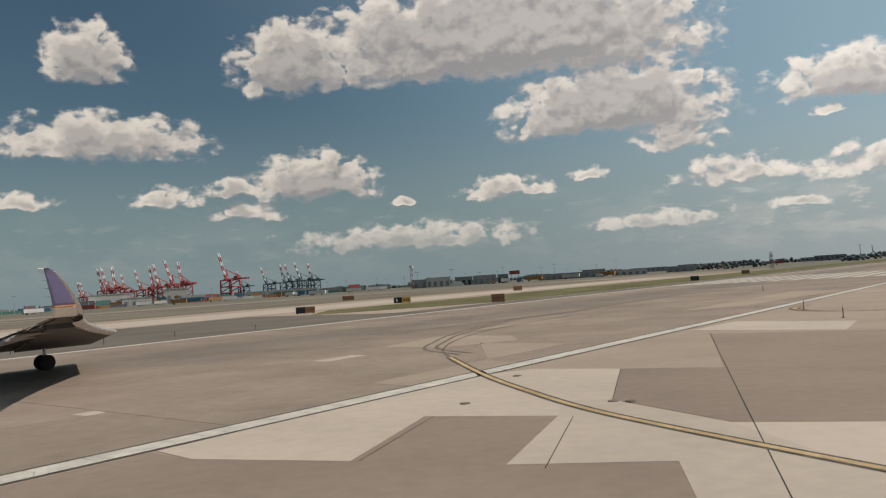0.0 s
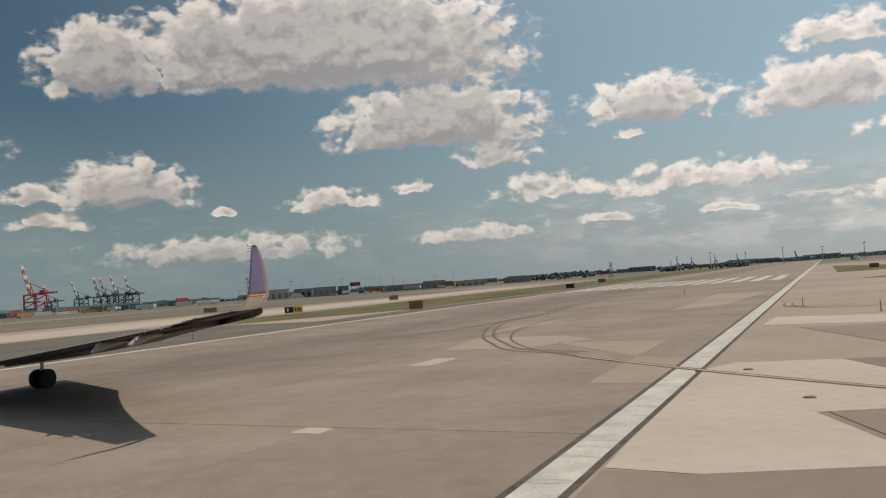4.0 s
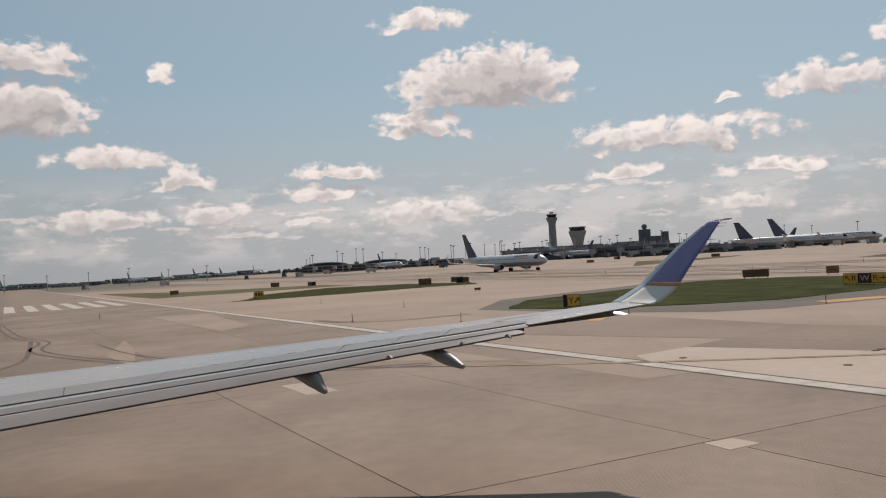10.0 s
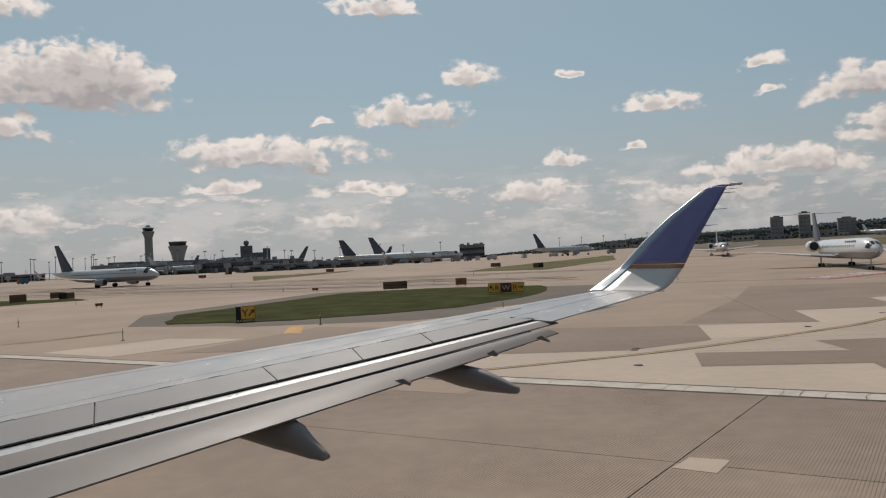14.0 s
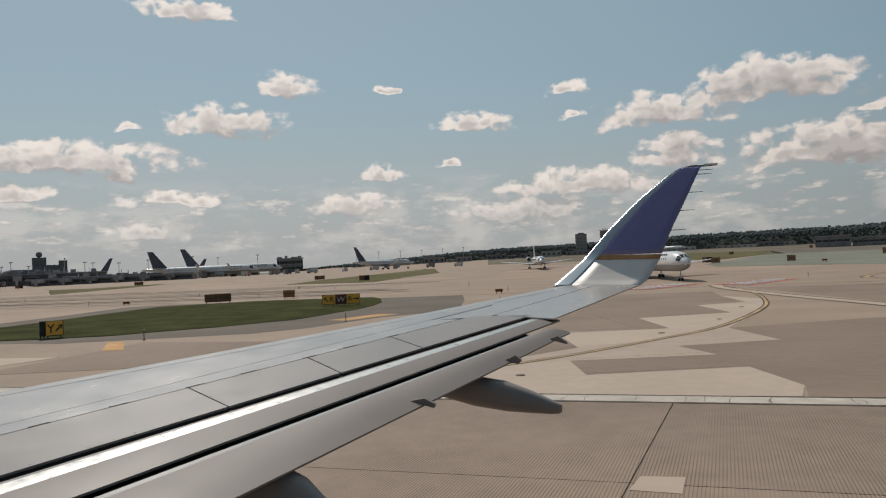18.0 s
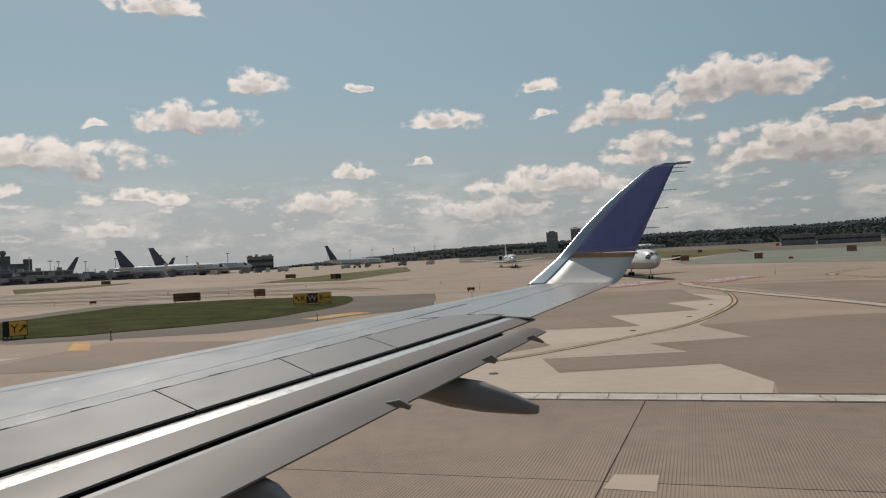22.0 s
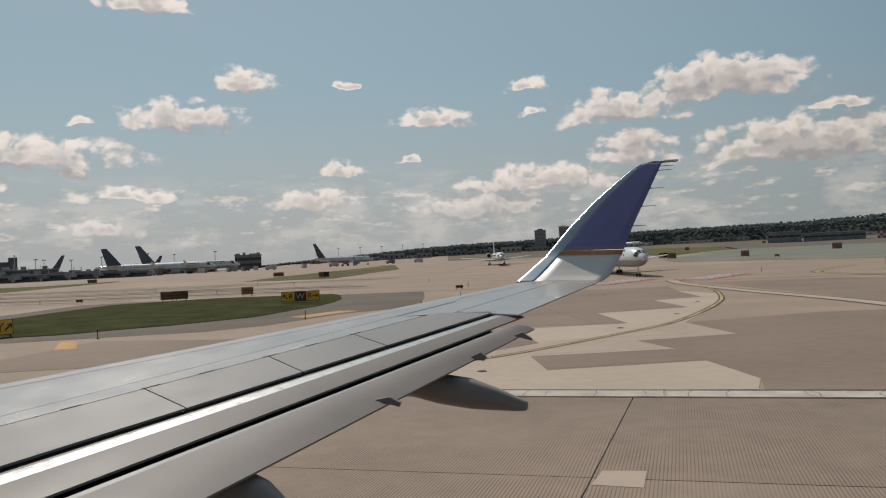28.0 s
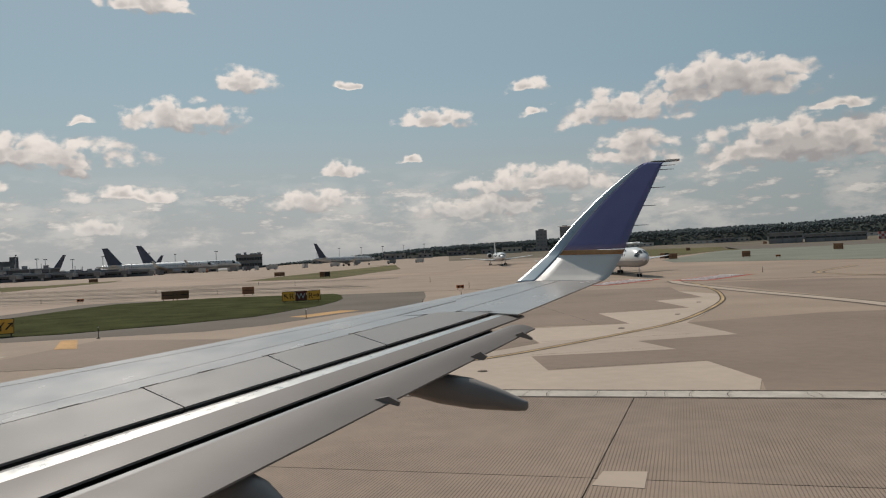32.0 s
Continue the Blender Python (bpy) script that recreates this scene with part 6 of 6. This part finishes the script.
lattice("radar_tower", -26.6, 690, 18, 3.2, "red and white lattice tower with a white cab", [M_CRANERED, M_CRANEWHITE])
lattice("lattice_mast", 151, 365, 8.0, 1.6, "grey lattice mast beside the runway", [M_WALL, M_WALLDK], top=False)

# harbour cranes
def crane(name, red, label):
    ob = tagged(new(name), label, "crane", "harbour cranes")
    leg = M_CRANERED if red else M_CRANEDARK
    for sx in (-14, 14):
        for sy in (-17, 17):
            bm = bmesh.new()
            cyl(bm, (sx, sy, 0), (sx * 0.9, sy, 42), 2.0, 6)
            part("leg", bm, leg, ob)
    for z in (12, 26, 41):
        for nm, p, q, r in (("portal_beam", (-14, -17, z), (14, -17, z), 1.5), ("portal_beam", (-14, 17, z), (14, 17, z), 1.5), ("sill_beam", (-14, -17, z), (-14, 17, z), 1.5), ("sill_beam", (14, -17, z), (14, 17, z), 1.5), ("brace", (-14, -17, z - 12), (-14, 17, z), 1.1), ("brace", (14, -17, z - 12), (14, 17, z), 1.1)):
            bm = bmesh.new()
            cyl(bm, p, q, r, 5)
            part(nm, bm, leg, ob)
    bm = bmesh.new()
    for sx in (-3, 3):
        cyl(bm, (sx, -17, 43), (sx, 58, 43), 2.0, 5)
        cyl(bm, (sx, -8, 44), (0, -12, 66), 1.1, 5)
        cyl(bm, (0, -12, 66), (sx, 40, 44), 0.6, 5)
    part("back_girder", bm, leg, ob)
    boxed("machine_house", (0, 22, 46.5), (8, 12, 6), leg, ob, 0.3)
    for k in range(6):  # the raised boom in bands
        bm = bmesh.new()
        for sx in (-2.6, 2.6):
            cyl(bm, (sx, -14 - k * 3.4, 44 + k * 10), (sx * 0.9, -14 - (k + 1) * 3.4, 44 + (k + 1) * 10), 1.5, 5)
        cyl(bm, (-2.6, -14 - k * 3.4, 44 + k * 10), (2.5, -14 - (k + 1) * 3.4, 44 + (k + 1) * 10), 0.5, 5)
        cyl(bm, (2.6, -14 - k * 3.4, 44 + k * 10), (-2.5, -14 - (k + 1) * 3.4, 44 + (k + 1) * 10), 0.5, 5)
        part("boom_section", bm, (M_CRANERED if k % 2 == 0 else M_CRANEWHITE) if red or k > 3 else (M_CRANEWHITE if k % 2 else M_CRANEDARK), ob)
    return ob


RED = [(-584.6, 1381.4, 63), (-575, 1385, 64), (-566, 1388, 66), (-551, 1395, 52), (-525, 1402, 58), (-509, 1411, 63), (-498, 1415, 66), (-475, 1423, 72), (-462, 1427, 68), (-386, 1449, 79), (-612, 1370, 42), (-620, 1366, 42)]
DARKC = [(-363.6, 1455, 46), (-319, 1466, 50), (-289, 1472, 54), (-277, 1474, 54), (-257, 1478, 56), (-239, 1481, 54)]
for red, spots_, lab in ((True, RED, "red and white harbour crane with its boom raised"), (False, DARKC, "dark harbour crane with its boom raised")):
    first = None
    for i, (x, y, h) in enumerate(spots_):
        m = pose(x, y, 0, 0, 0, 236 + 14 * math.sin(i * 2.1)) @ Matrix.Scale(h / 98, 4)
        if first is None:
            first = crane("harbour_crane", red, lab)
            first.matrix_world = m
            first_scale = h / 98
        else:
            copy_thing(first, pose(x, y, 0, 0, 0, 236 + 14 * math.sin(i * 2.1)) @ Matrix.Scale(h / 98 / first_scale, 4))
pale = [(640, 1180, 17), (660, 1170, 18), (690, 1150, 18), (720, 1135, 17)]
for i, (x, y, h) in enumerate(pale):
    copy_thing(first, pose(x, y, 0, 0, 0, 160) @ Matrix.Scale(h / 98 / first_scale, 4))
# container yards and warehouses by the harbour
rnd = random.Random(41)
for i in range(70):
    az = rnd.uniform(-29.5, -6)
    D = rnd.uniform(820, 1250)
    x, y = D * math.sin(radians(az)), D * math.cos(radians(az))
    w, h = rnd.choice([12.2, 12.2, 24.4]), rnd.choice([2.6, 2.6, 5.2, 5.2, 7.8])
    c = empty_at("container_stack", x, y, az + rnd.uniform(-20, 20), "weathered shipping containers stacked in the port", "containers", "container stacks")
    for k in range(int(h / 2.6 + 0.1)):
        boxed("container", (0, 0, 1.3 + 2.6 * k), (w, 2.44, 2.56), CARGO[rnd.randrange(6)], c)
for x, y, w, h, mat in ((-402, 960, 46, 15, M_WALLPALE), (-372, 968, 34, 9, M_WALLPALE), (-330, 985, 26, 17, M_WALLPALE), (-205, 1010, 90, 7, M_WALLPALE), (-430, 925, 60, 6, M_WALL), (-130, 1030, 60, 6, M_WALL)):
    b = empty_at("harbour_warehouse", x, y, math.degrees(math.atan2(x, y)), "pale harbour warehouse below the cranes", "building", "harbour warehouses")
    boxed("wall", (0, 0, h / 2), (w, 20, h), mat, b)
    boxed("roof", (0, 0, h + 0.3), (w + 1, 21, 0.6), M_ROOF, b)
    for k in range(int(w / 9)):
        boxed("door", (-w / 2 + 5 + k * 9, -10.05, h * 0.3), (4, 0.15, h * 0.5), M_WALLDK, b)
# yard clutter under the cranes and along the far side of the field: trailers, sheds and lamp poles
rnd = random.Random(77)
for i in range(46):
    az = rnd.uniform(-30, 9) if i < 34 else rnd.uniform(9, 40)
    D = rnd.uniform(640, 800)
    x, y = D * math.sin(radians(az)), D * math.cos(radians(az))
    t = empty_at("parked_trailer", x, y, az + 90 + rnd.uniform(-25, 25), rnd.choice(["pale box trailer parked in a yard", "white trailer parked beside others", "weathered trailer in a far yard"]), "trailer", "parked trailers")
    L_ = rnd.choice([7.0, 12.0, 13.6])
    boxed("box", (0, 0, 2.5), (2.5, L_, 2.7), rnd.choice([M_CRANEWHITE, M_CRANEWHITE, M_WALLPALE, CARGO[0], CARGO[3], CARGO[1]]), t)
    for sx in (-1, 1):
        bm = bmesh.new()
        cyl(bm, (sx * 0.8, -L_ * 0.32, 0.5), (sx * 1.2, -L_ * 0.32, 0.5), 0.5, 10)
        part("wheel", bm, M_TYRE, t)
    boxed("landing_leg", (0, L_ * 0.35, 0.6), (1.8, 0.2, 1.2), M_STEEL, t)
lamp0 = None
for i in range(40):
    az = -29 + i * 1.05 + rnd.uniform(-0.4, 0.4)
    D = rnd.uniform(660, 900)
    x, y, h = D * math.sin(radians(az)), D * math.cos(radians(az)), rnd.uniform(10, 17)
    m = pose(x, y, height(x, y), 0, 0, rnd.uniform(0, 180)) @ Matrix.Diagonal((1, 1, h / 12, 1))
    if lamp0 is None:
        lamp0 = tagged(new("yard_lamp"), "slim grey yard lamp pole with twin heads", "lamp", "yard lamps")
        bm = bmesh.new()
        cyl(bm, (0, 0, 0), (0, 0, 11.8), 0.22, 6, 0.13)
        part("pole", bm, M_STEEL, lamp0)
        boxed("crossarm", (0, 0, 11.8), (3.0, 0.2, 0.2), M_STEEL, lamp0)
        for dx in (-1.4, 1.4):
            boxed("lamp_head", (dx, 0, 11.7), (0.8, 0.5, 0.3), M_WALL, lamp0)
        lamp0.matrix_world = m
    else:
        copy_thing(lamp0, m)
# low buildings at the foot of the wooded ridge
for i in range(26):
    az = 103 + i * 1.55 + rnd.uniform(-0.6, 0.6)
    D = rnd.uniform(800, 885)
    x, y, w, h = -23 + D * math.sin(radians(az)), 34 + D * math.cos(radians(az)), rnd.uniform(7, 26), rnd.uniform(2.5, 6.0)
    b = empty_at("distant_building", x, y, az, rnd.choice(["low pale building at the foot of a wooded ridge", "grey shed at the foot of a wooded ridge"]), "building", "buildings below the ridge")
    boxed("wall", (0, 0, h / 2), (w, 9, h), rnd.choice([M_WALLPALE, M_WALL, M_CRANEWHITE, M_WALLDK, M_WALL]), b)
    boxed("roof", (0, 0, h + 0.2), (w + 0.8, 9.8, 0.4), rnd.choice([M_ROOF, M_WALLPALE]), b)
    for k in range(max(2, int(w / 5))):
        boxed("window", (-w / 2 + w / max(2, int(w / 5)) * (k + 0.5), -4.53, h * 0.5), (2.2, 0.1, h * 0.3), M_GLASS, b)
